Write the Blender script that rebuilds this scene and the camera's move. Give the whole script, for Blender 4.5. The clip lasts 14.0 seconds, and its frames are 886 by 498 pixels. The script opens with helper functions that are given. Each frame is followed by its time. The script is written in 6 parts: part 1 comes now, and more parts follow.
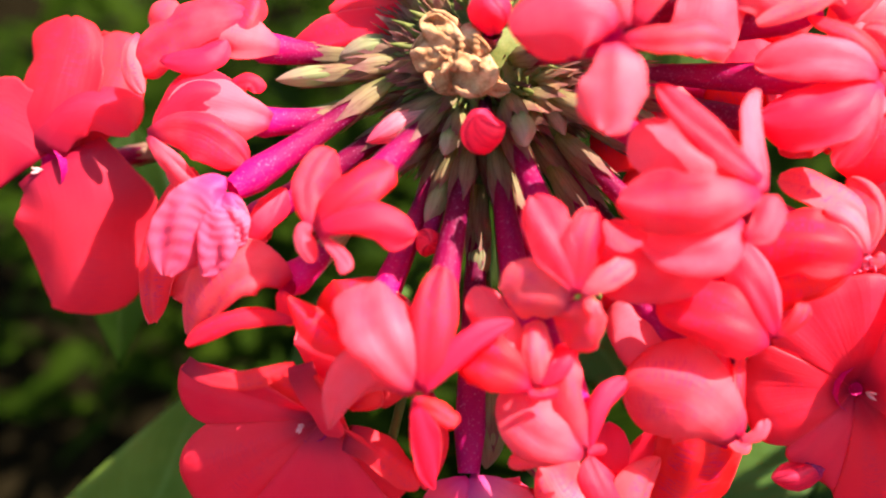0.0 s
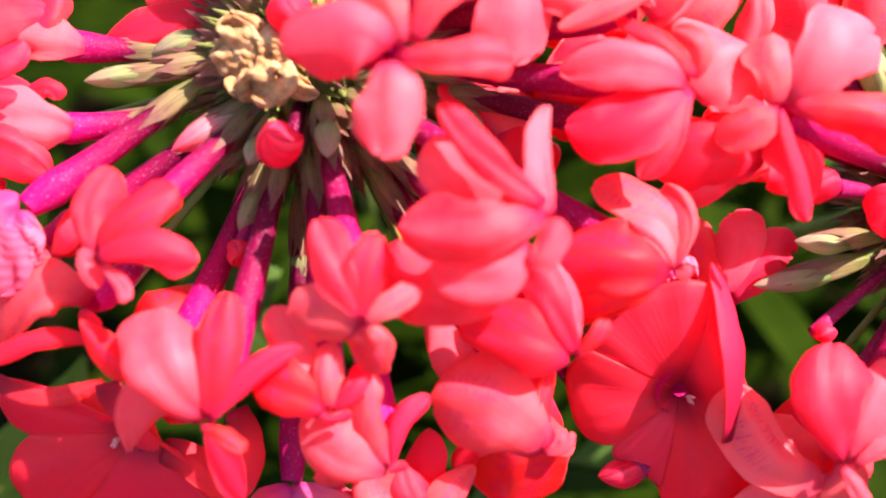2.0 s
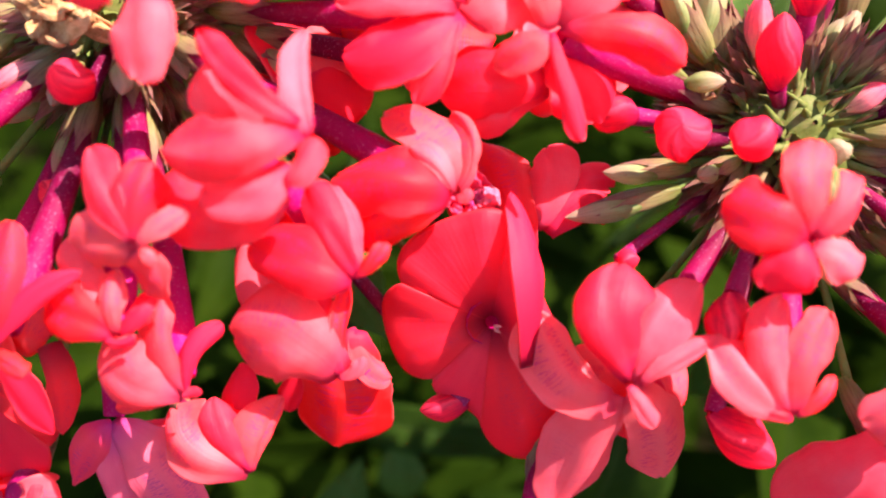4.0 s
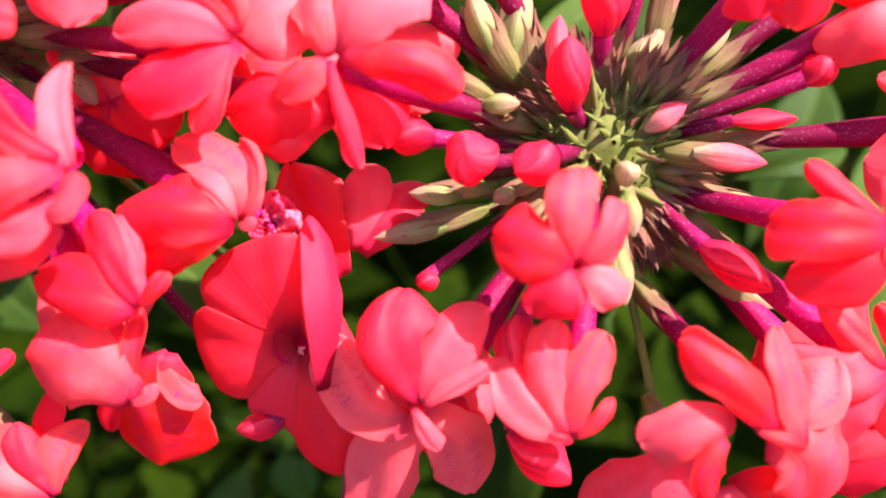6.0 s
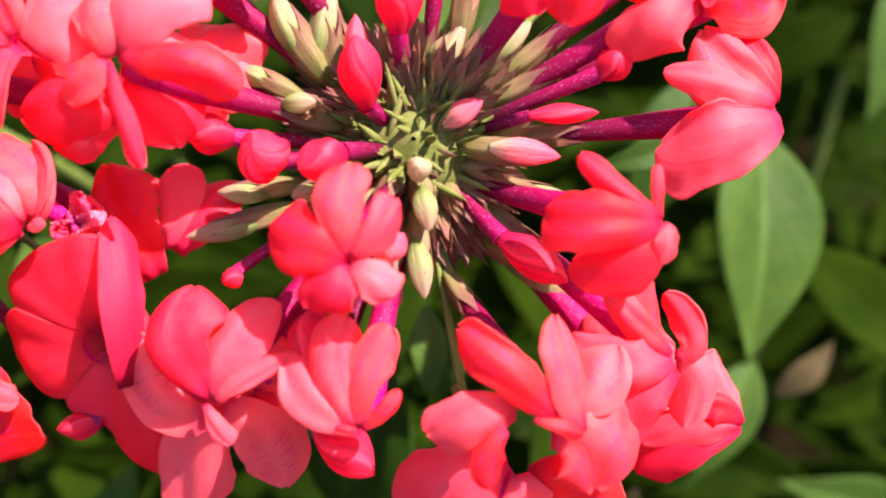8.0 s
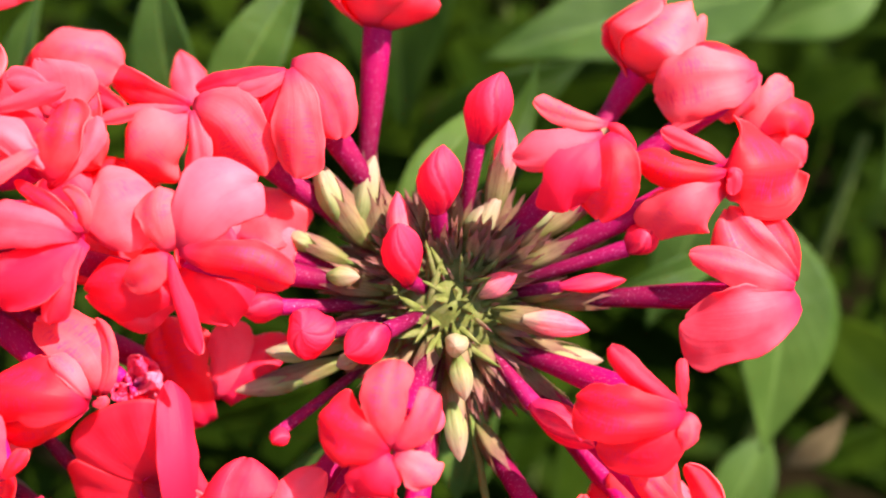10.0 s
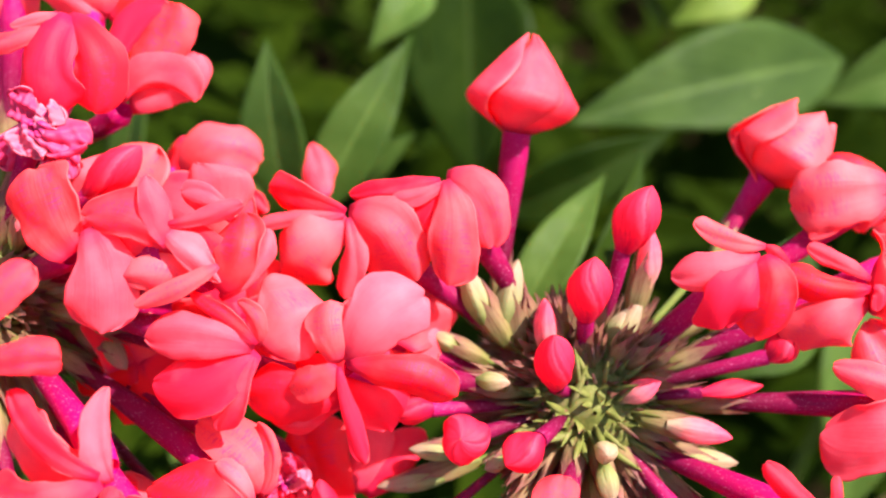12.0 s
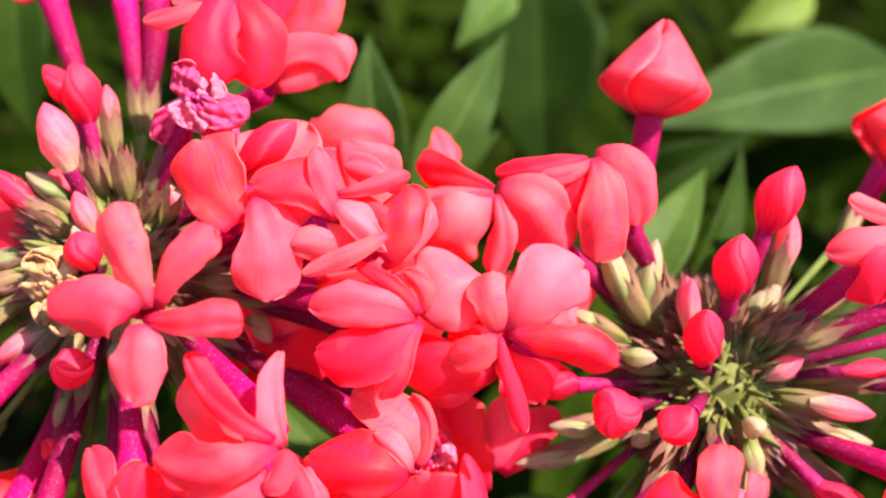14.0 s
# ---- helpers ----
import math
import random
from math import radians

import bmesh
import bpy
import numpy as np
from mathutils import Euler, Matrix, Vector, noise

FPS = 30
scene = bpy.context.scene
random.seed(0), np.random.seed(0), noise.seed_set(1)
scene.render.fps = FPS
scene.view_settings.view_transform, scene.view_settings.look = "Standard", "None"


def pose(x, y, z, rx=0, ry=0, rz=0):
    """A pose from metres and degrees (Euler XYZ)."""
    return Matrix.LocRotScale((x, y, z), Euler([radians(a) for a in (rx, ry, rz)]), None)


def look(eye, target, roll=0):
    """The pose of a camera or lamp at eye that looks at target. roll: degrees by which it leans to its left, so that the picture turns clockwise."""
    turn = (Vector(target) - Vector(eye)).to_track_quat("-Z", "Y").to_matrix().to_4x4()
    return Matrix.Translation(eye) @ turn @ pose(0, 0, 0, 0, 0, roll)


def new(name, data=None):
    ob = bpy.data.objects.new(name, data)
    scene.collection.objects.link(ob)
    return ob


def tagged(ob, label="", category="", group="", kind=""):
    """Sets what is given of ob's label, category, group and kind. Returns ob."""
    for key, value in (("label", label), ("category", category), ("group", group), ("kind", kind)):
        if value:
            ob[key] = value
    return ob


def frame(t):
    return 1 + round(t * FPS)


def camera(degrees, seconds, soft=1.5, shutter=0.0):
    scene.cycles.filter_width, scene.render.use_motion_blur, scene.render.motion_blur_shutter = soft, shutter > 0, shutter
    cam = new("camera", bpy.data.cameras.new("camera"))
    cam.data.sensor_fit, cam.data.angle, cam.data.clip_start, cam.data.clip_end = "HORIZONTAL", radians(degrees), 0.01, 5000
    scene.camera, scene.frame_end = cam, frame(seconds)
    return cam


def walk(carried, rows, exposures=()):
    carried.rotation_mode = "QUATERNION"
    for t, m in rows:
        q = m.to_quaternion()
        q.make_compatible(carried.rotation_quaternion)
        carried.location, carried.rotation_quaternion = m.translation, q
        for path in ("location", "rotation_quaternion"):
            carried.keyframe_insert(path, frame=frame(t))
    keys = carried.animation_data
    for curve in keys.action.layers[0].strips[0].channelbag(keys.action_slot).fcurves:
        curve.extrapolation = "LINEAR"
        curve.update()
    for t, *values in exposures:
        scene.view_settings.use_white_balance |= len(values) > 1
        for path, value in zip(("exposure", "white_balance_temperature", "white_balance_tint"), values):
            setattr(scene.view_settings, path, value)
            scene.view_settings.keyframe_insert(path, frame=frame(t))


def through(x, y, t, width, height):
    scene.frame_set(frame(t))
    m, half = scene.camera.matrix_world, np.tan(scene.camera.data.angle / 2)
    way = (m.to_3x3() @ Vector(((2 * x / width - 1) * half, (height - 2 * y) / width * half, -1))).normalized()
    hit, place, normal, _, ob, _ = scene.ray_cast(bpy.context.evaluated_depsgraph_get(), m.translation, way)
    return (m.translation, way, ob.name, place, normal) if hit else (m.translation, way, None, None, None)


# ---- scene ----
from collections import namedtuple

# ---- camera and its walk ----
cam = camera(56, 14.0, soft=2.0)
cam.data.dof.use_dof = True
cam.data.dof.focus_distance = 0.168
cam.data.dof.aperture_fstop = 6.8
walk(cam, [
    (0, pose(-0.14401, -0.12161, 0.80386, 51.156, -2.751, 2.243)),
    (0.5, pose(-0.14187, -0.12114, 0.80424, 49.893, -2.879, 1.620)),
    (1, pose(-0.13078, -0.13160, 0.79158, 50.752, -3.259, 1.252)),
    (1.5, pose(-0.12438, -0.12167, 0.80159, 48.669, -2.781, 1.081)),
    (2, pose(-0.11061, -0.10572, 0.81634, 45.388, -2.426, 1.310)),
    (2.5, pose(-0.10213, -0.12220, 0.79969, 47.292, -2.458, 0.399)),
    (2.7, pose(-0.09652, -0.11424, 0.80934, 45.663, -2.190, 0.743)),
    (4.8, pose(-0.05129, -0.11903, 0.80886, 46.324, -0.258, 1.662)),
    (5, pose(-0.04680, -0.11516, 0.81233, 45.540, -0.153, 1.035)),
    (5.5, pose(-0.04069, -0.11284, 0.81352, 45.622, -0.655, 0.646)),
    (6, pose(-0.03011, -0.11171, 0.81586, 44.792, -0.322, 0.837)),
    (6.5, pose(-0.02113, -0.12318, 0.80653, 45.735, 0.118, 0.490)),
    (7, pose(-0.01162, -0.12306, 0.80764, 45.572, 0.003, -0.020)),
    (7.5, pose(0.00227, -0.11359, 0.81702, 45.020, -0.001, -0.013)),
    (8, pose(0.00655, -0.11399, 0.81730, 44.777, -0.199, -0.516)),
    (8.2, pose(0.01274, -0.10884, 0.82297, 44.393, 0.074, 0.076)),
    (10.3, pose(-0.00520, -0.08554, 0.85721, 43.063, -0.130, 0.702)),
    (10.5, pose(-0.01031, -0.08103, 0.86050, 43.028, -0.194, 0.841)),
    (11, pose(-0.01879, -0.08199, 0.86114, 43.618, -0.376, 0.726)),
    (11.5, pose(-0.02757, -0.08313, 0.86308, 43.672, -0.694, 0.777)),
    (12, pose(-0.03065, -0.08157, 0.86930, 43.941, -0.683, 1.174)),
    (12.5, pose(-0.03952, -0.08107, 0.87115, 44.749, -0.997, 1.049)),
    (13, pose(-0.05290, -0.08156, 0.87090, 45.339, -1.176, 1.096)),
    (13.5, pose(-0.05690, -0.08315, 0.86999, 45.224, -1.252, 1.259)),
    (14, pose(-0.06341, -0.09156, 0.86329, 45.602, -1.325, 1.356)),
], exposures=[(0, 2.42), (8, 2.3), (11, 2.2), (14, 2.2)])

# ---- world and sun ----
world = bpy.data.worlds.new("sky")
scene.world = world
world.use_nodes = True
wn = world.node_tree
sky = wn.nodes.new("ShaderNodeTexSky")
sky.sky_type = "NISHITA"
sky.sun_disc = False
SUN = Vector((0.50, 0.03, 0.86)).normalized()
sky.sun_elevation = math.asin(SUN.z)
sky.sun_rotation = math.atan2(SUN.x, SUN.y)
back = wn.nodes["Background"]
back.inputs["Strength"].default_value = 0.092
wn.links.new(sky.outputs[0], back.inputs["Color"])
sun_data = bpy.data.lights.new("sun", "SUN")
sun_data.energy, sun_data.angle, sun_data.color = 4.5, radians(0.5), (1.0, 0.96, 0.9)
sun = new("sun", sun_data)
sun.matrix_world = look(SUN * 5, (0, 0, 0))


# ---- materials ----
def material(name):
    m = bpy.data.materials.new(name)
    m.use_nodes = True
    nt = m.node_tree
    nt.nodes.clear()
    out = nt.nodes.new("ShaderNodeOutputMaterial")
    return m, nt, out


def node(nt, kind, **values):
    n = nt.nodes.new(kind)
    for key, value in values.items():
        n.inputs[key.replace("_", " ")].default_value = value
    return n


def ramp(nt, fac, stops):
    n = nt.nodes.new("ShaderNodeValToRGB")
    while len(n.color_ramp.elements) < len(stops):
        n.color_ramp.elements.new(0.5)
    for e, (p, c) in zip(n.color_ramp.elements, stops):
        e.position, e.color = p, (*c, 1) if len(c) == 3 else c
    nt.links.new(fac, n.inputs["Fac"])
    return n.outputs["Color"]


def mix(nt, fac, a, b, kind="MIX"):
    n = nt.nodes.new("ShaderNodeMix")
    n.data_type, n.blend_type = "RGBA", kind
    for sock, value in (("Factor_Float", fac), ("A_Color", a), ("B_Color", b)):
        s = next(i for i in n.inputs if i.identifier == sock)
        if isinstance(value, (int, float)):
            s.default_value = value
        elif isinstance(value, tuple):
            s.default_value = (*value, 1)
        else:
            nt.links.new(value, s)
    return next(o for o in n.outputs if o.identifier == "Result_Color")


def noise_tex(nt, coord, scale, detail=4.0, rough=0.55):
    n = node(nt, "ShaderNodeTexNoise", Scale=scale, Detail=detail, Roughness=rough)
    nt.links.new(coord, n.inputs["Vector"])
    return n.outputs["Fac"]


def math_node(nt, op, a, b=None, clamp=False):
    n = nt.nodes.new("ShaderNodeMath")
    n.operation, n.use_clamp = op, clamp
    for k, v in ((0, a), (1, b)):
        if v is None:
            continue
        if isinstance(v, (int, float)):
            n.inputs[k].default_value = v
        else:
            nt.links.new(v, n.inputs[k])
    return n.outputs[0]


def bump(nt, height, strength, distance):
    n = node(nt, "ShaderNodeBump", Strength=strength, Distance=distance)
    nt.links.new(height, n.inputs["Height"])
    return n.outputs["Normal"]


def finish(nt, out, colour, rough, normal=None, through=None, glow=0.3, sheen=0.0, specular=0.5):
    """A leafy surface: a glossy skin over tissue that lets light pass."""
    skin = node(nt, "ShaderNodeBsdfPrincipled")
    skin.inputs["Roughness"].default_value = rough
    skin.inputs["Specular IOR Level"].default_value = specular
    skin.inputs["Sheen Weight"].default_value = sheen
    nt.links.new(colour, skin.inputs["Base Color"])
    if normal is not None:
        nt.links.new(normal, skin.inputs["Normal"])
    if through is None:
        nt.links.new(skin.outputs[0], out.inputs["Surface"])
        return
    trans = node(nt, "ShaderNodeBsdfTranslucent")
    nt.links.new(through, trans.inputs["Color"])
    both = nt.nodes.new("ShaderNodeMixShader")
    both.inputs[0].default_value = glow
    nt.links.new(skin.outputs[0], both.inputs[1])
    nt.links.new(trans.outputs[0], both.inputs[2])
    nt.links.new(both.outputs[0], out.inputs["Surface"])


def petal_material(name, body, pale, vein, throat, deep, glow, eye=0.19):
    """Petal tissue: v of the map runs from throat to tip, u across."""
    m, nt, out = material(name)
    uv = node(nt, "ShaderNodeUVMap").outputs["UV"]
    pos = node(nt, "ShaderNodeTexCoord").outputs["Object"]
    info = node(nt, "ShaderNodeObjectInfo").outputs["Random"]
    sep = node(nt, "ShaderNodeSeparateXYZ")
    nt.links.new(uv, sep.inputs[0])
    u, v = sep.outputs["X"], sep.outputs["Y"]
    shift = node(nt, "ShaderNodeVectorMath")
    shift.operation = "ADD"
    nt.links.new(pos, shift.inputs[0])
    nt.links.new(info, shift.inputs[1])
    blotch = noise_tex(nt, shift.outputs[0], 160, 3)
    # Pale petals and patches: mostly sunlit paleness put into the colour, partly age.
    age_and_light = math_node(nt, "FRACT", math_node(nt, "MULTIPLY", info, 7.31))
    share = math_node(nt, "ADD", math_node(nt, "MULTIPLY", blotch, 0.55), math_node(nt, "MULTIPLY", age_and_light, 0.7))
    base = mix(nt, ramp(nt, share, [(0.46, (0, 0, 0)), (0.98, (1, 1, 1))]), body, pale)
    vary = node(nt, "ShaderNodeHueSaturation")
    nt.links.new(base, vary.inputs["Color"])
    nt.links.new(math_node(nt, "MULTIPLY_ADD", info, 0.009), vary.inputs["Hue"])
    hue = vary.inputs["Hue"].links[0].from_node
    hue.inputs[2].default_value = 0.4925
    # feathered streaks across the middle of the lobe
    stretch = node(nt, "ShaderNodeMapping")
    stretch.inputs["Scale"].default_value = (6.0, 70.0, 1.0)
    nt.links.new(uv, stretch.inputs["Vector"])
    offs = node(nt, "ShaderNodeVectorMath")
    offs.operation = "ADD"
    nt.links.new(stretch.outputs[0], offs.inputs[0])
    nt.links.new(info, offs.inputs[1])
    streak = noise_tex(nt, offs.outputs[0], 1.6, 3, 0.6)
    streak = ramp(nt, streak, [(0.52, (0, 0, 0)), (0.58, (1, 1, 1))])
    band = math_node(nt, "SUBTRACT", 1.0, math_node(nt, "ABSOLUTE", math_node(nt, "SUBTRACT", math_node(nt, "ABSOLUTE", math_node(nt, "SUBTRACT", u, 0.5)), 0.14)))
    band = ramp(nt, band, [(0.87, (0, 0, 0)), (0.94, (1, 1, 1))])
    along = ramp(nt, v, [(0.2, (0, 0, 0)), (0.4, (1, 1, 1)), (0.7, (1, 1, 1)), (0.9, (0, 0, 0))])
    some = ramp(nt, info, [(0.3, (0.1, 0.1, 0.1)), (0.65, (0.8, 0.8, 0.8))])
    mask = math_node(nt, "MULTIPLY", math_node(nt, "MULTIPLY", streak, band), math_node(nt, "MULTIPLY", along, some))
    col = mix(nt, mask, vary.outputs[0], vein)
    deepest = ramp(nt, v, [(0.0, (0.9, 0.9, 0.9)), (eye * 0.35, (0.6, 0.6, 0.6)), (eye * 0.8, (0, 0, 0))])
    col = mix(nt, ramp(nt, v, [(0.0, (0.85, 0.85, 0.85)), (eye * 0.4, (0.5, 0.5, 0.5)), (eye, (0, 0, 0))]), col, throat)
    # fine lengthwise ribs
    rib = node(nt, "ShaderNodeMapping")
    rib.inputs["Scale"].default_value = (34.0, 1.6, 1.0)
    nt.links.new(uv, rib.inputs["Vector"])
    ribs = noise_tex(nt, rib.outputs[0], 1.0, 3)
    grain = noise_tex(nt, pos, 2200, 2)
    col = mix(nt, ramp(nt, ribs, [(0.4, (0, 0, 0)), (0.7, (0.2, 0.2, 0.2))]), col, mix(nt, 1.0, col, (0.85, 0.55, 0.7), "MULTIPLY"))
    # Pale margin: thin pigment, plus the light edges catch, put into the colour.
    rim = math_node(nt, "MAXIMUM", ramp(nt, math_node(nt, "ABSOLUTE", math_node(nt, "SUBTRACT", u, 0.5)), [(0.46, (0, 0, 0)), (0.5, (0.7, 0.7, 0.7))]), ramp(nt, v, [(0.96, (0, 0, 0)), (1.0, (0.7, 0.7, 0.7))]))
    col = mix(nt, rim, col, pale)
    h = math_node(nt, "ADD", math_node(nt, "MULTIPLY", ribs, 0.8), math_node(nt, "MULTIPLY", grain, 0.25))
    finish(nt, out, col, 0.55, bump(nt, h, 0.4, 0.0005), mix(nt, deepest, mix(nt, 0.93, col, deep), throat), glow, 0.0, 0.3)
    return m


PETAL = petal_material("coral_petal", (0.94, 0.014, 0.024), (0.95, 0.15, 0.175), (0.5, 0.015, 0.17), (0.62, 0.008, 0.08), (0.98, 0.002, 0.016), 0.58, 0.13)
EYED = petal_material("eyed_petal", (0.9, 0.016, 0.03), (0.92, 0.045, 0.06), (0.5, 0.02, 0.1), (0.34, 0.0, 0.03), (0.98, 0.003, 0.02), 0.58, 0.32)
WILT = petal_material("wilted_pale_petal", (0.84, 0.075, 0.13), (0.88, 0.15, 0.2), (0.55, 0.04, 0.2), (0.62, 0.015, 0.16), (0.92, 0.05, 0.1), 0.45, 0.25)
SHRIVEL = petal_material("shrivelled_petal", (0.68, 0.04, 0.12), (0.8, 0.16, 0.23), (0.45, 0.02, 0.16), (0.5, 0.01, 0.16), (0.8, 0.03, 0.17), 0.45)
LILAC = petal_material("wilted_petal", (0.9, 0.035, 0.085), (0.92, 0.14, 0.2), (0.4, 0.02, 0.22), (0.5, 0.01, 0.2), (0.8, 0.03, 0.2), 0.45)


def tube_material(name, tone_by, glow):
    m, nt, out = material(name)
    uv = node(nt, "ShaderNodeUVMap").outputs["UV"]
    pos = node(nt, "ShaderNodeTexCoord").outputs["Object"]
    info = node(nt, "ShaderNodeObjectInfo").outputs["Random"]
    sep = node(nt, "ShaderNodeSeparateXYZ")
    nt.links.new(uv, sep.inputs[0])
    # Tube pigment, with shade painted into its base and sun into its top.
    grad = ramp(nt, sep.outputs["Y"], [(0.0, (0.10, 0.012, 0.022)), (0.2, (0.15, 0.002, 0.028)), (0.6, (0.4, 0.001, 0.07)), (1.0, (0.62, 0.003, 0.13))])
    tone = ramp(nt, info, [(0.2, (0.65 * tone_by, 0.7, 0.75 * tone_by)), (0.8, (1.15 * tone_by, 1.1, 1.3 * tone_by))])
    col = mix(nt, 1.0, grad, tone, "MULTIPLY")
    speck = noise_tex(nt, pos, 2100, 3, 0.6)
    col = mix(nt, ramp(nt, speck, [(0.6, (0, 0, 0)), (0.68, (0.5, 0.5, 0.5))]), col, (0.7, 0.2, 0.38))
    finish(nt, out, col, 0.5, bump(nt, speck, 0.5, 0.0004), mix(nt, 0.6, col, (0.62, 0.0, 0.1)), glow, 0.0, 0.12)
    return m


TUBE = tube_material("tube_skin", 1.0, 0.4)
DARKTUBE = tube_material("young_tube_skin", 0.4, 0.2)


def bud_material(name, low, mid, top, stripe=(0.55, 0.5, 0.6), strength=0.6, seams=0):
    m, nt, out = material(name)
    uv = node(nt, "ShaderNodeUVMap").outputs["UV"]
    pos = node(nt, "ShaderNodeTexCoord").outputs["Object"]
    sep = node(nt, "ShaderNodeSeparateXYZ")
    nt.links.new(uv, sep.inputs[0])
    wob = math_node(nt, "ADD", sep.outputs["Y"], math_node(nt, "MULTIPLY", math_node(nt, "SUBTRACT", noise_tex(nt, pos, 600, 3), 0.5), 0.35))
    col = ramp(nt, wob, [(0.0, low), (0.35, mid), (0.85, top)])
    rib = node(nt, "ShaderNodeMapping")
    rib.inputs["Scale"].default_value = (16.0, 2.0, 1.0)
    nt.links.new(uv, rib.inputs["Vector"])
    lines = noise_tex(nt, rib.outputs[0], 1.5, 3)
    dark = mix(nt, 1.0, col, stripe, "MULTIPLY")
    col = mix(nt, ramp(nt, lines, [(0.45, (0, 0, 0)), (0.65, (strength, strength, strength))]), col, dark)
    if seams:
        # where one wound petal laps over the next
        lap = math_node(nt, "FRACT", math_node(nt, "MULTIPLY", sep.outputs["X"], float(seams)))
        wide = math_node(nt, "MULTIPLY", math_node(nt, "SUBTRACT", noise_tex(nt, pos, 900, 2), 0.5), 0.12)
        line = ramp(nt, math_node(nt, "ADD", lap, wide), [(0.68, (0, 0, 0)), (0.78, (0.5, 0.5, 0.5)), (0.82, (0, 0, 0))])
        col = mix(nt, line, col, mix(nt, 1.0, col, (0.4, 0.2, 0.45), "MULTIPLY"))
        rim = ramp(nt, math_node(nt, "ADD", lap, wide), [(0.45, (0, 0, 0)), (0.66, (0.35, 0.35, 0.35)), (0.7, (0, 0, 0))])
        col = mix(nt, rim, col, (0.9, 0.12, 0.2))
    finish(nt, out, col, 0.55, bump(nt, lines, 0.5, 0.0006), mix(nt, 1.0, col, (1.5, 1.5, 1.3), "MULTIPLY"), 0.48, 0.0, 0.2)
    return m


BUD = bud_material("red_bud", (0.42, 0.003, 0.06), (0.72, 0.012, 0.05), (0.8, 0.025, 0.075), seams=3)
PINKBUD = bud_material("pink_bud", (0.5, 0.36, 0.22), (0.7, 0.2, 0.22), (0.82, 0.09, 0.16))
PALEBUD = bud_material("pale_bud", (0.14, 0.17, 0.032), (0.30, 0.29, 0.115), (0.40, 0.26, 0.18), (0.6, 0.55, 0.5), 0.4)
CALYX = bud_material("calyx_skin", (0.19, 0.19, 0.042), (0.29, 0.2, 0.085), (0.24, 0.085, 0.075), (0.5, 0.36, 0.38), 0.6)
TOOTH = bud_material("sepal_skin", (0.18, 0.2, 0.04), (0.26, 0.18, 0.085), (0.22, 0.09, 0.085), (0.55, 0.4, 0.42), 0.6)


def plain_material(name, stops, scale, rough, relief, glow=0.0, sheen=0.0, gloss=0.08):
    m, nt, out = material(name)
    pos = node(nt, "ShaderNodeTexCoord").outputs["Object"]
    a = noise_tex(nt, pos, scale, 6, 0.6)
    b = noise_tex(nt, pos, scale * 9, 4, 0.6)
    f = math_node(nt, "ADD", math_node(nt, "MULTIPLY", a, 0.7), math_node(nt, "MULTIPLY", b, 0.3))
    col = ramp(nt, f, stops)
    finish(nt, out, col, rough, bump(nt, f, 0.6, relief), col if glow else None, glow, sheen, gloss)
    return m


DRY = plain_material("dry_tissue", [(0.32, (0.16, 0.055, 0.018)), (0.48, (0.42, 0.19, 0.08)), (0.68, (0.64, 0.37, 0.2))], 260, 0.8, 0.0008, 0.25)
STEM = plain_material("stem_skin", [(0.3, (0.07, 0.09, 0.015)), (0.7, (0.14, 0.16, 0.04))], 120, 0.6, 0.0004)
STAMEN = plain_material("stamen_tissue", [(0.3, (0.5, 0.12, 0.14)), (0.7, (0.7, 0.35, 0.3))], 900, 0.6, 0.0002)
BRACT = plain_material("bract_skin", [(0.3, (0.09, 0.1, 0.018)), (0.5, (0.17, 0.17, 0.04)), (0.7, (0.28, 0.22, 0.1))], 300, 0.5, 0.0004, 0.4)
# Soil taken near black so its colour carries the shade under the foliage.
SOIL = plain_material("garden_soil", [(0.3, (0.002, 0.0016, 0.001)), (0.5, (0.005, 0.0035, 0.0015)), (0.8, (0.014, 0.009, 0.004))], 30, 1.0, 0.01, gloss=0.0)


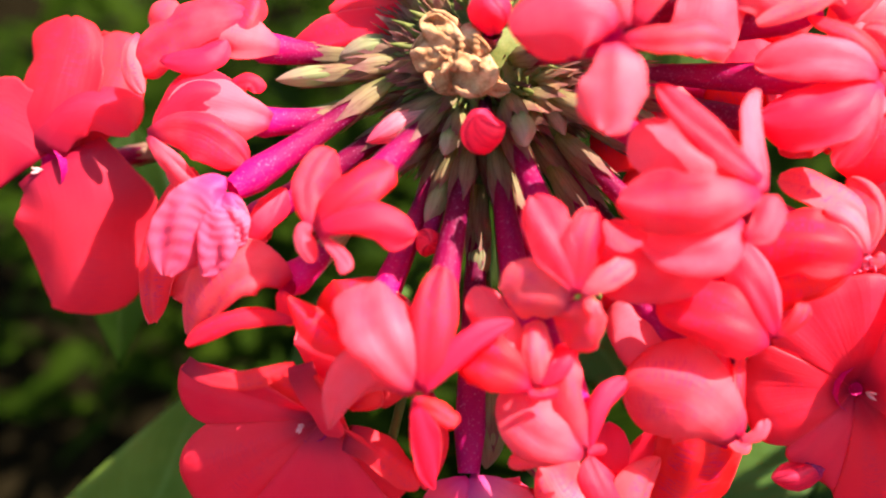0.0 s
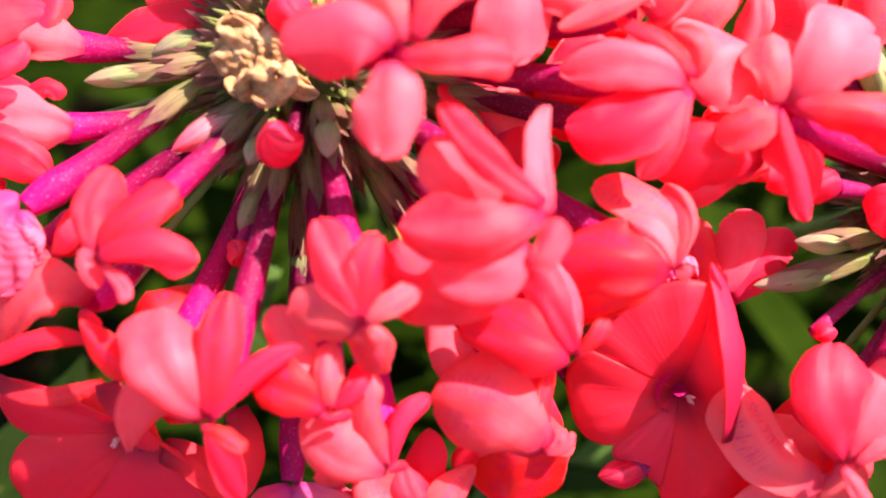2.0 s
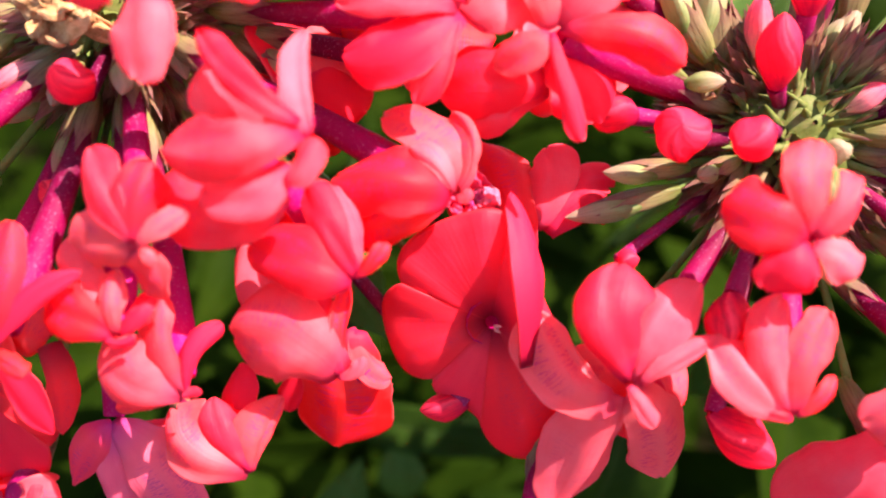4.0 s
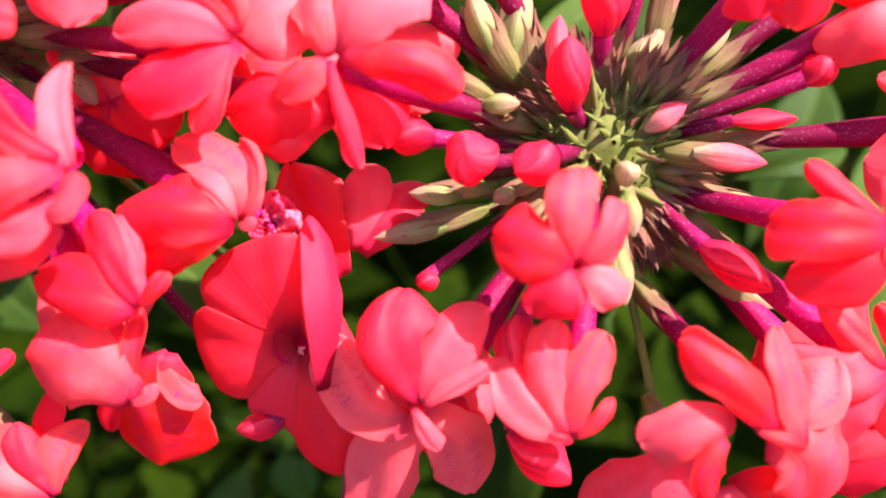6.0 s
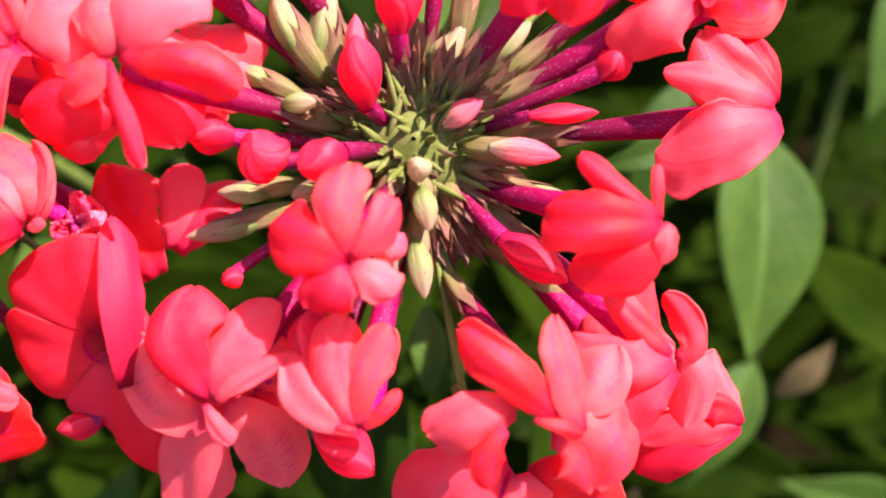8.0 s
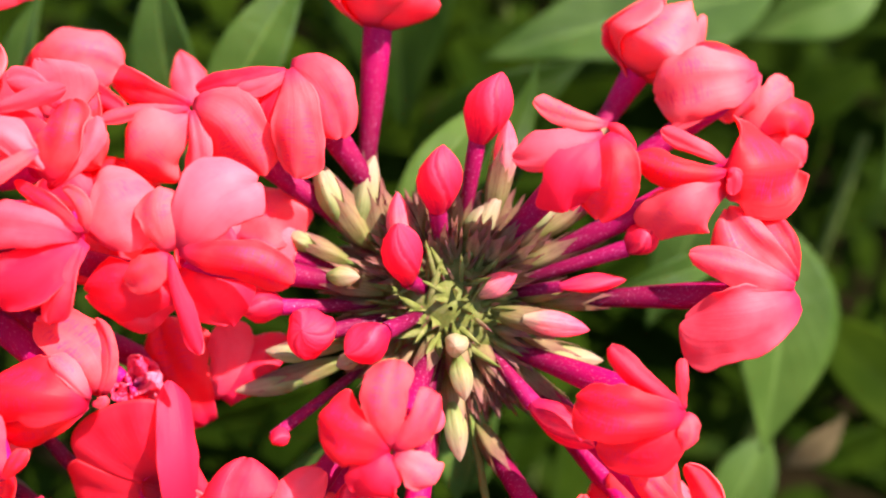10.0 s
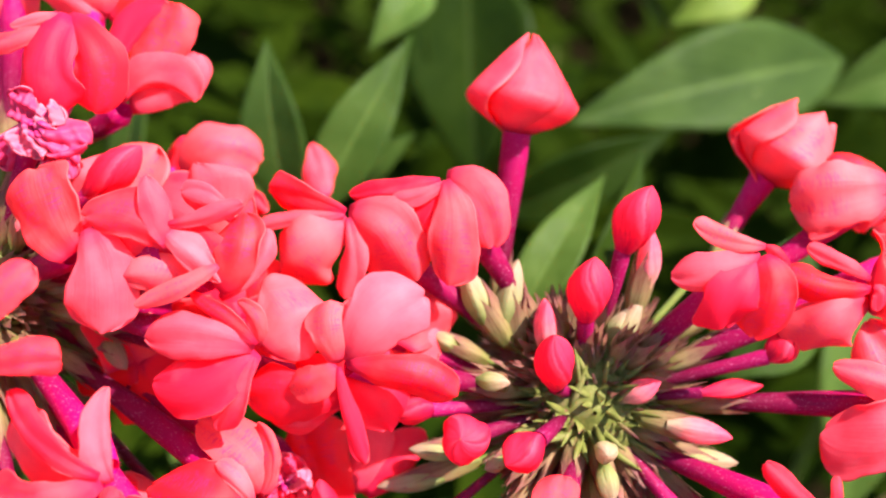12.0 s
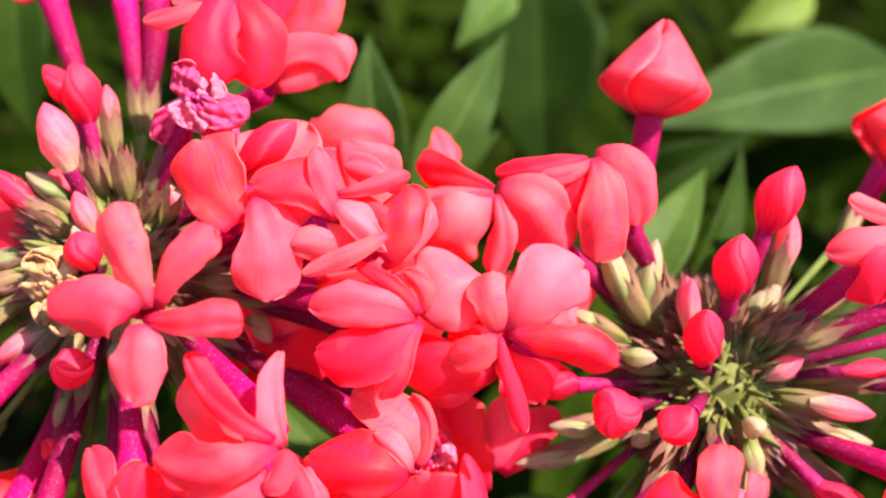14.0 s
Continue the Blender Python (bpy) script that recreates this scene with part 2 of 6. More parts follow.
def leaf_material(name, dark, light, gloss=0.12, mark=1.0):
    m, nt, out = material(name)
    uv = node(nt, "ShaderNodeUVMap").outputs["UV"]
    pos = node(nt, "ShaderNodeTexCoord").outputs["Object"]
    info = node(nt, "ShaderNodeObjectInfo").outputs["Random"]
    sep = node(nt, "ShaderNodeSeparateXYZ")
    nt.links.new(uv, sep.inputs[0])
    u, v = sep.outputs["X"], sep.outputs["Y"]
    off = math_node(nt, "ABSOLUTE", math_node(nt, "SUBTRACT", u, 0.5))
    # side veins sweep towards the tip
    ph = math_node(nt, "SUBTRACT", math_node(nt, "MULTIPLY", v, 60.0), math_node(nt, "MULTIPLY", off, 46.0))
    vein = ramp(nt, math_node(nt, "SINE", ph), [(0.9, (0, 0, 0)), (1.0, (1, 1, 1))])
    rib = ramp(nt, off, [(0.0, (1, 1, 1)), (0.035, (0, 0, 0))])
    blotch = noise_tex(nt, pos, 45, 5)
    col = mix(nt, ramp(nt, blotch, [(0.35, (0, 0, 0)), (0.7, (1, 1, 1))]), dark, light)
    tone = ramp(nt, info, [(0.0, (0.7, 0.75, 0.7)), (1.0, (1.25, 1.2, 1.1))])
    col = mix(nt, 1.0, col, tone, "MULTIPLY")
    col = mix(nt, math_node(nt, "MULTIPLY", vein, 0.12), col, (0.2 * mark, 0.28 * mark, 0.06 * mark))
    col = mix(nt, math_node(nt, "MULTIPLY", rib, 0.3), col, (0.2 * mark, 0.28 * mark, 0.07 * mark))
    fleck = ramp(nt, noise_tex(nt, pos, 180, 2), [(0.74, (0, 0, 0)), (0.78, (0.5, 0.5, 0.5))])
    col = mix(nt, fleck, col, (0.3 * mark, 0.3 * mark, 0.12 * mark))
    h = math_node(nt, "SUBTRACT", noise_tex(nt, pos, 300, 3), math_node(nt, "MULTIPLY", math_node(nt, "ADD", vein, rib), 0.6))
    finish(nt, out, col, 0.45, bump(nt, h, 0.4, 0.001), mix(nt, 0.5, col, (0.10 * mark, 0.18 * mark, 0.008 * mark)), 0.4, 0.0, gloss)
    return m


LEAF = leaf_material("phlox_leaf", (0.026, 0.050, 0.007), (0.052, 0.085, 0.016), 0.05)


# Lighter copy of the phlox leaf colour.
BRIGHT = leaf_material("lighter_leaf", (0.04, 0.075, 0.012), (0.07, 0.11, 0.024), 0.05)
# Phlox leaf again, with shade put into its colour.
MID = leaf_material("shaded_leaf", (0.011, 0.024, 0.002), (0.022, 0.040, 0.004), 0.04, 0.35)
# Yellow-green leaf, its paleness also standing in for sunlight on some leaves.
YELLOW = leaf_material("yellow_lit_leaf", (0.07, 0.11, 0.015), (0.12, 0.16, 0.028), 0.05)
DRYLEAF = plain_material("dry_leaf", [(0.3, (0.03, 0.02, 0.008)), (0.6, (0.075, 0.05, 0.022))], 60, 0.8, 0.002, 0.2)
# Leaf colour and veins darkened to hold the shade of the deep foliage.
DARKLEAF = leaf_material("shade_toned_leaf", (0.008, 0.0165, 0.0012), (0.018, 0.03, 0.002), 0.005, 0.08)


# ---- builders ----
def grid_mesh(name, rows, uvs, closed=False, mat=None):
    """A mesh from rows of points (r, c, 3); uvs alike; closed joins the last column to the first."""
    r, c = rows.shape[:2]
    me = bpy.data.meshes.new(name)
    faces, corner = [], []
    for i in range(r - 1):
        for j in range(c if closed else c - 1):
            k = (j + 1) % c
            quad = (i * c + j, i * c + k, (i + 1) * c + k, (i + 1) * c + j)
            faces.append(quad)
            last = closed and j == c - 1
            for q in quad:
                uu, vv = uvs[q // c, q % c]
                corner.append((uu + 1.0 if last and q % c == 0 else uu, vv))
    me.from_pydata(rows.reshape(-1, 3).tolist(), [], faces)
    layer = me.uv_layers.new(name="UVMap")
    layer.data.foreach_set("uv", np.array(corner, float).ravel())
    me.polygons.foreach_set("use_smooth", [True] * len(faces))
    if mat:
        me.materials.append(mat)
    return me


def sheet_mesh(name, rows, thick, mat):
    """A thin body: the grid of points, its back face and the rim between them."""
    r, c = rows.shape[:2]
    du, dv = np.gradient(rows, axis=0), np.gradient(rows, axis=1)
    n = np.cross(dv, du)
    n /= np.linalg.norm(n, axis=2, keepdims=True) + 1e-12
    front, rear = rows + n * thick / 2, rows - n * thick / 2
    verts = np.concatenate([front.reshape(-1, 3), rear.reshape(-1, 3)])
    faces, m = [], r * c
    for i in range(r - 1):
        for j in range(c - 1):
            a, b, d, e = i * c + j, i * c + j + 1, (i + 1) * c + j + 1, (i + 1) * c + j
            faces.append((a, b, d, e))
            faces.append((e + m, d + m, b + m, a + m))
    ring = [j for j in range(c)] + [i * c + c - 1 for i in range(1, r)] + [(r - 1) * c + j for j in range(c - 2, -1, -1)] + [i * c for i in range(r - 2, 0, -1)]
    for a, b in zip(ring, ring[1:] + ring[:1]):
        faces.append((b, a, a + m, b + m))
    me = bpy.data.meshes.new(name)
    me.from_pydata(verts.tolist(), [], faces)
    layer = me.uv_layers.new(name="UVMap")
    at = np.array([(k % m % c / (c - 1), k % m // c / (r - 1)) for f in faces for k in f], float)
    layer.data.foreach_set("uv", at.ravel())
    me.polygons.foreach_set("use_smooth", [True] * len(faces))
    me.materials.append(mat)
    return me


def put(name, mesh, parent, m=None, label=""):
    ob = new(name, mesh)
    ob.parent = parent
    if m is not None:
        ob.matrix_local = m
    if label:
        ob["label"] = label
    return ob


def unit(v):
    v = np.asarray(v, float)
    return v / (np.linalg.norm(v) + 1e-12)


def blade_axes(d, twist):
    """Side and normal of a blade that points along d; untwisted it faces out of the head."""
    n = np.array((0, 0, 1.0)) - d * d[2]
    n = unit(n) if np.linalg.norm(n) > 0.12 else unit(np.array((0, -1.0, 0)) + d * d[1])
    s = np.cross(d, n)
    a = radians(twist)
    return s * math.cos(a) + n * math.sin(a), n * math.cos(a) - s * math.sin(a)


def petal_sheet(tip, width, twist=0, bow=1.0, cup=1.0, rng=None, crumple=0.0, blunt=0.6, root=(0, 0, 0)):
    """One lobe from the throat to its tip, in millimetres. bow: rise of the middle; cup: fall of the edges."""
    rng = rng or np.random.default_rng(1)
    root = np.array(root, float)
    v = np.array(tip, float) - root
    length = np.linalg.norm(v)
    d = v / length
    side, n = blade_axes(d, twist + rng.uniform(-20, 20))
    nu, nv = (33, 23) if crumple else (19, 15)
    sickle, lean = rng.uniform(-0.06, 0.06) * length, rng.uniform(-0.16, 0.16) * width
    ph = rng.uniform(0, 6.28, 4)
    wave = rng.uniform(0.05, 0.11) * width
    point, taper = rng.uniform(2.0, 3.6), rng.uniform(0.45, 0.65)
    apex = rng.uniform(-0.16, 0.16) * width
    roll, rolled = rng.choice((0.0, 0.12, 0.2, 0.3)) * width, rng.choice((-1, 1))
    bow, cup = bow * min(1, length / 16), cup * min(1, width / 11)
    crease = rng.choice((-0.12, 0.04, 0.1, 0.2, 0.38)) * width
    fall = cup * rng.uniform(0.0, 0.32), cup * rng.uniform(0.0, 0.32)
    sharp = rng.uniform(1.3, 3.0)
    broad = 1 + rng.uniform(-0.18, 0.18)
    curl = rng.uniform(-0.02, 0.10) * length
    neck = rng.uniform(0.55, 0.75)
    width *= 1.17
    turn, fold_at, fold = rng.uniform(-0.9, 0.9), rng.uniform(0.25, 0.55), rng.choice((-0.5, 0.3, 0.45, 0.6, 0.8)) * width * 0.5
    rows = np.zeros((nu, nv, 3))
    for i in range(nu):
        s = math.sin(math.pi / 2 * i / (nu - 1))
        if s < blunt:
            p = neck + (1 - neck) * math.sin(math.pi / 2 * s / blunt) ** 0.85
        else:
            p = max(0.10, (1 - ((s - blunt) / (1 - blunt)) ** point) ** taper)
        mid = root + d * length * s + n * (0.5 * bow * math.sin(math.pi * min(1, s ** 1.2)) - curl * s ** 5) + side * (sickle * math.sin(math.pi * s) + apex * s ** 4)
        for j in range(nv):
            q = 2 * j / (nv - 1) - 1
            notch = 0.05 * length * (q * q) * max(0, s - 0.7) - 0.03 * length * math.cos(q * 5 + ph[3]) * max(0, s - 0.75)
            edge = wave * (abs(q) ** 2.5) * math.sin(4.5 * s + ph[0] + q * 2) * min(1, 2 * s)
            h = -(fall[q > 0] * abs(q) ** sharp + crease * (math.sqrt(q * q + 0.012) - 0.11) * (1 - 0.35 * s)) * p + lean * q * abs(q) * s * 0.6 + edge
            h += 0.012 * width * math.sin(7 * q + ph[1]) * math.sin(3 * s + ph[2])
            if q * rolled > 0.5:
                h -= roll * ((abs(q) - 0.5) / 0.5) ** 2 * min(1, 2.5 * s) * p
            beyond = q * rolled * math.cos(turn) + (s - 0.5) * 1.2 * math.sin(turn) - fold_at
            if beyond > 0:
                h -= fold * beyond * min(1, 2 * s)
            if crumple:
                h += 1.5 * crumple * (1 - 2 * abs(math.sin(3.2 * q + ph[1] + 2.5 * s))) * s + 1.7 * crumple * (1 - 2 * abs(math.sin(4.4 * s + ph[2] + 2.3 * q))) + 0.5 * crumple * (1 - 2 * abs(math.sin(9 * s + ph[3] - 5 * q)))
            w = width / 2 * p * (broad if q > 0 else 2 - broad) * (1 + 0.05 * math.sin(6 * s + ph[2] + 2 * q))
            rows[i, j] = mid + side * (q * w) + n * h - d * notch
    return rows / 1000


def lobe_sheet(root, mid, tip, left, right, tilt, cup, point, at, rng, crumple=0.0, broad=False):
    """One lobe whose spine bends from root by way of mid to tip, in millimetres from the throat.
    left, right: half widths; tilt: turn about the spine; cup: fall of the edges against the width; point: 0 blunt, 1 sharp; at: where it is widest."""
    root, mid, tip = (np.array(x, float) for x in (root, mid, tip))
    bend = 2 * mid - 0.5 * (root + tip)
    left, right = (x * (1.3 if broad else 1.15) for x in (left, right))
    nu, nv = (61 if crumple else 25), 17
    aspect = (np.linalg.norm(mid - root) + np.linalg.norm(tip - mid)) / (left + right)
    neck = min(0.5, max(0.22, 0.62 - 0.17 * aspect)) + rng.uniform(-0.06, 0.06) if not broad else 0.8
    ph = rng.uniform(0, 6.28, 5)
    wide = left + right
    wave, crease, curl = rng.uniform(0.035, 0.085) * wide, rng.uniform(-0.03, 0.11) * wide, rng.uniform(-0.04, 0.035) * wide
    e1, e2 = 3.4 - 2.2 * point, 0.4 + 0.5 * point
    at = min(0.8, at + 0.12 * (1 - point))
    skew, apex = rng.uniform(-0.17, 0.17), rng.uniform(-0.2, 0.2) * wide * (1 - point)
    fold, fold_at, folded, lean = rng.choice((0.15, 0.35, 0.55, 0.75)), rng.uniform(0.1, 0.55), rng.choice((-1, 1)), rng.uniform(-0.5, 0.5)
    notch_at, notch = rng.uniform(-0.4, 0.4), rng.uniform(0.0, 0.06) * wide * (1 - point)
    a = radians(tilt)
    rows = np.zeros((nu, nv, 3))
    for i in range(nu):
        s = math.sin(math.pi / 2 * i / (nu - 1)) ** 0.9
        outline = []
        for wide_at in (at - skew, at + skew):
            if s < wide_at:
                outline.append(neck + (1 - neck) * math.sin(math.pi / 2 * s / wide_at) ** 0.9)
            else:
                outline.append(max(0.04, 1 - ((s - wide_at) / (1 - wide_at)) ** e1) ** e2)
        spine = (1 - s) ** 2 * root + 2 * s * (1 - s) * bend + s * s * tip
        d = unit(2 * (1 - s) * (bend - root) + 2 * s * (tip - bend))
        side = np.array((d[1], -d[0], 0.0))
        side = unit(side) if np.linalg.norm(side) > 0.05 else np.array((1.0, 0, 0))
        n = np.cross(side, d)
        n = n if n[2] > 0 else -n
        side, n = side * math.cos(a) - n * math.sin(a), n * math.cos(a) + side * math.sin(a)
        for j in range(nv):
            q = 2 * j / (nv - 1) - 1
            q = math.sin(math.pi / 2 * q * 0.86) / math.sin(math.pi / 2 * 0.86)
            p = outline[q > 0]
            half = (right if q > 0 else left) * p * (1 + 0.08 * math.sin(7 * s + ph[2] + 2 * q) + 0.035 * math.sin(16 * s + ph[4] - 3 * q) + 0.015 * math.sin(33 * s + ph[1]) + 0.11 * (0.5 - abs(math.sin(4.5 * s + ph[0] + q))))
            h = -cup * half * (0.45 * q * q + 0.1 * abs(q) ** 3.4) - crease * (math.sqrt(q * q + 0.006) - 0.08) * p * (1 - 0.5 * s)
            h += 0.22 * wave * abs(q) ** 4 * math.sin(19 * s + ph[3] + 3 * q) * min(1, 2 * s)
            h += 0.07 * wide * (abs(math.sin(2.4 * q + 1.6 * s + ph[4])) - 0.5) * min(1, 2 * s) * (0 if broad else 1)
            beyond = q * folded - fold_at + lean * (s - 0.5)
            h -= fold * half * 0.5 * (beyond + math.sqrt(beyond * beyond + 0.002)) * min(1, 2 * s)
            h += wave * abs(q) ** 2 * math.sin(6 * s + ph[0] + 2 * q) * min(1, 2 * s) + 0.01 * wide * math.sin(6 * q + ph[1]) * math.sin(4 * s + ph[3])
            h -= curl * max(0, abs(q) - 0.8) * 5 * min(1, 2 * s) * p + 0.6 * curl * max(0, s - 0.88) / 0.12
            if crumple:
                h += 0.28 * crumple * math.sin(58 * s + 3 * math.sin(3 * q + ph[0])) * min(1, 3 * s) + crumple * math.sin(9 * q + ph[1] + 3 * s) * s + crumple * math.sin(13 * s + ph[2] + 4 * q)
            back = notch * math.exp(-((q - notch_at) / 0.22) ** 2) * max(0, s - 0.8) * 5
            rows[i, j] = spine + side * (q * half + apex * s ** 4) + n * h - d * back
    return rows / 1000


def limb_sheets(eye, lobes, rng):
    """The joined face of a flower, lobe by lobe round the eye. Each lobe: its tip, the notch after it, and how far it bulges."""
    eye = np.array(eye, float)
    for k, (tip, end, lift) in enumerate(lobes):
        tip, end, start = np.array(tip, float), np.array(end, float), np.array(lobes[k - 1][1], float)
        d = unit(tip - eye)
        ph = rng.uniform(0, 6.28, 4)
        rows = np.zeros((27, 25, 3))
        for j in range(25):
            q = j / 12 - 1
            notch = start if q < 0 else end
            rise = d * np.dot(tip - notch, d)
            across = tip - notch - rise
            s = 1 - abs(q)
            rim = (1 - s) ** 3 * notch + 3 * s * (1 - s) ** 2 * (notch + 0.72 * rise) + 3 * s * s * (1 - s) * (tip - 0.6 * across) + s ** 3 * tip
            inner = eye + unit(rim - eye) * 1.5 - np.array((0, 0, 2.6))
            for i in range(27):
                v = i / 26
                p = inner + (rim - inner) * v
                h = 2.6 * (1 - v) * (1 - (1 - v) ** 3) + lift * math.sin(math.pi * v) * (1 - 0.5 * q * q)
                h += v * v * (0.7 * math.sin(5 * q + ph[0]) + 0.35 * math.sin(11 * q + ph[1] + 3 * v)) * (1 - q * q)
                h -= 1.3 * max(0, v - 0.82) / 0.18 * max(0, v - 0.82) / 0.18 * (1 - q * q)
                rows[i, j] = p + np.array((0, 0, h + 0.12 * math.sin(6 * v + ph[2] + 5 * q)))
        yield rows / 1000


def ring_points(centre, d, radii, angles):
    a = np.array((0, 0, 1.0)) if abs(d[2]) < 0.9 else np.array((1.0, 0, 0))
    x = unit(np.cross(d, a))
    y = np.cross(d, x)
    return centre + (np.cos(angles) * radii)[:, None] * x + (np.sin(angles) * radii)[:, None] * y


def tube_mesh(name, a, b, c, r0, r1, mat, flare=1.0, n=14, sides=12, hairs=0):
    """A bent tube from a by way of b to c, in millimetres."""
    a, b, c = (np.array(p, float) for p in (a, b, c))
    ang = np.linspace(0, 2 * math.pi, sides, endpoint=False)
    rows, uvs = np.zeros((n, sides, 3)), np.zeros((n, sides, 2))
    for i in range(n):
        s = i / (n - 1)
        p = (1 - s) ** 2 * a + 2 * s * (1 - s) * b + s * s * c
        d = unit(2 * (1 - s) * (b - a) + 2 * s * (c - b))
        r = r0 + (r1 - r0) * s + flare * max(0, s - 0.85) * 4
        r *= 1 + 0.05 * math.sin(7 * s + a[0])
        rows[i] = ring_points(p, d, np.full(sides, r), ang)
        uvs[i] = np.stack([ang / (2 * math.pi), np.full(sides, s)], 1)
    me = grid_mesh(name, rows / 1000, uvs, True, mat)
    if hairs:
        rng = np.random.default_rng(int(abs(a[0] * 97 + a[1] * 31)) + 1)
        bm = bmesh.new()
        bm.from_mesh(me)
        layer = bm.loops.layers.uv.active
        for k in range(hairs):
            i, j = rng.integers(1, n - 1), rng.integers(0, sides)
            t, u = rng.random(), rng.random()
            p = rows[i, j] * t + rows[i + 1 if i + 1 < n else i, j] * (1 - t)
            q = rows[i, (j + 1) % sides]
            p = p + (q - rows[i, j]) * u
            o = unit(p - rows[i].mean(0) * t - rows[min(i + 1, n - 1)].mean(0) * (1 - t))
            lengthwise = unit(rows[min(i + 1, n - 1), j] - rows[i, j])
            tip = p + (o + lengthwise * rng.uniform(0.1, 0.6)) * rng.uniform(0.3, 0.6)
            w = np.cross(o, lengthwise) * 0.045
            f = bm.faces.new([bm.verts.new(x / 1000) for x in (p - w - o * 0.05, p + w - o * 0.05, tip)])
            for loop in f.loops:
                loop[layer].uv = (0.5, 0.9)
        bm.to_mesh(me)
        bm.free()
    return me


def spindle_mesh(name, v, r, mat, lobes=3, swirl=1.5, fat=0.55, depth=0.1, n=18, sides=27):
    """A closed bud from the origin along v (millimetres), its folds wound about it."""
    v = np.array(v, float)
    d = unit(v)
    ang = np.linspace(0, 2 * math.pi, sides, endpoint=False)
    rows, uvs = np.zeros((n, sides, 3)), np.zeros((n, sides, 2))
    for i in range(n):
        s = i / (n - 1)
        if s < fat:
            p = 0.35 + 0.65 * math.sin(math.pi / 2 * s / fat)
        else:
            p = max(0.03, math.cos(math.pi / 2 * (s - fat) / (1 - fat)) ** 0.75)
        saw = ((ang * lobes / (2 * math.pi) + swirl * s) % 1.0)
        saw = np.where(saw < 0.8, saw / 0.8, (1 - saw) / 0.2)
        rows[i] = ring_points(v * s, d, r * p * (1 + depth * (saw - 0.5) * min(1, 3 * s)), ang)
        uvs[i] = np.stack([ang / (2 * math.pi) + swirl * s / lobes, np.full(sides, s)], 1)
    return grid_mesh(name, rows / 1000, uvs, True, mat)


def calyx_mesh(name, v, r, mat, spread=0.3, n=8):
    """A ribbed cup along v with five drawn-out teeth."""
    v = np.array(v, float)
    d, length = unit(v), np.linalg.norm(v)
    sides = 20
    ang = np.linspace(0, 2 * math.pi, sides, endpoint=False)
    rows, uvs = np.zeros((n + 4, sides, 3)), np.zeros((n + 4, sides, 2))
    for i in range(n + 4):
        s = i / (n + 3)
        tooth = np.abs(((ang * 5 / (2 * math.pi)) % 1.0) - 0.5) * 2
        top = 0.62 + 0.38 * (1 - tooth) ** 1.3
        along = np.minimum(s, top)
        rr = r * (0.5 + 0.5 * math.sin(math.pi / 2 * min(1, s * 2))) * (1 + 0.10 * np.cos(ang * 5)) + spread * np.maximum(0, along - 0.6) * 4
        ring = ring_points(np.zeros(3), d, rr, ang)
        rows[i] = ring + along[:, None] * v
        uvs[i] = np.stack([ang / (2 * math.pi), along], 1)
    return grid_mesh(name, rows / 1000, uvs, True, mat)


TILT = pose(0, 0, 0, 45, 0, 0).to_3x3().to_4x4()
Head = namedtuple("Head", "thing turn world words")


def phlox(core, foot, label, words):
    """A plant whose flower head has its core at core (metres) and whose stem stands at foot."""
    thing = tagged(new("garden_phlox"), label, "flower")
    thing.location = foot
    lift = Matrix.Translation(Vector(core) - Vector(foot)) @ TILT
    way = np.array(lift.inverted() @ Vector((0, 0, 0))) * 1000
    put("stem", tube_mesh("stem", way, (0, 0, -250), (0, 0, -6), 3.0, 2.6, STEM, 0.3, 24), thing, lift)
    for k in range(6):
        t = 0.25 + 0.09 * k
        at = Vector(foot) + lift @ Vector(way * (1 - t) ** 2 / 1000 + np.array((0, 0, -0.25)) * 2 * t * (1 - t))
        for side in (0, math.pi):
            a = 1.5 * k + side
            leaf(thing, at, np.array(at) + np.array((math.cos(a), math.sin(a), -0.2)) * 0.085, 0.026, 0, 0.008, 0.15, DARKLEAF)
    return Head(thing, lift, Matrix.Translation(core) @ TILT, words)


COUNT = [0]


def thing_at(name, head, place, label, category, group):
    ob = tagged(new(name), label, category, group + " of the " + head.words)
    ob.matrix_world = head.world @ Matrix.Translation(Vector(place) / 1000)
    return ob


def bell_petal(v, r, start, spread, swirl, gape, lift, rng):
    """One lobe of a half-closed blossom about the axis v (millimetres), its edge lapping over the next."""
    v = np.array(v, float)
    d = unit(v)
    nu, nv = 18, 11
    rows = np.zeros((nu, nv, 3))
    ph = rng.uniform(0, 6.28)
    q = np.linspace(-1, 1, nv)
    for i in range(nu):
        s = i / (nu - 1)
        p = 0.24 + 0.76 * math.sin(math.pi / 2 * min(1, s / 0.36)) if s < 0.36 else gape + (1 - gape) * (1 - (s - 0.36) / 0.64) ** 0.85
        half = spread * (0.75 + 0.25 * math.sin(math.pi * s)) * (1 if s < 0.7 else math.sqrt(max(0.03, 1 - ((s - 0.7) / 0.3) ** 2)))
        ang = start + swirl * s + q * half
        edge = 1 + lift * (q + 1) * 0.5 + 0.05 * np.sin(3 * q + 4 * s + ph) + 0.1 * np.maximum(0, q - 0.6) * s
        rows[i] = ring_points(v * s, d, r * p * edge, ang)
        rows[i] -= np.outer(np.abs(q) ** 2 * 0.08 * s, v)
    return rows / 1000


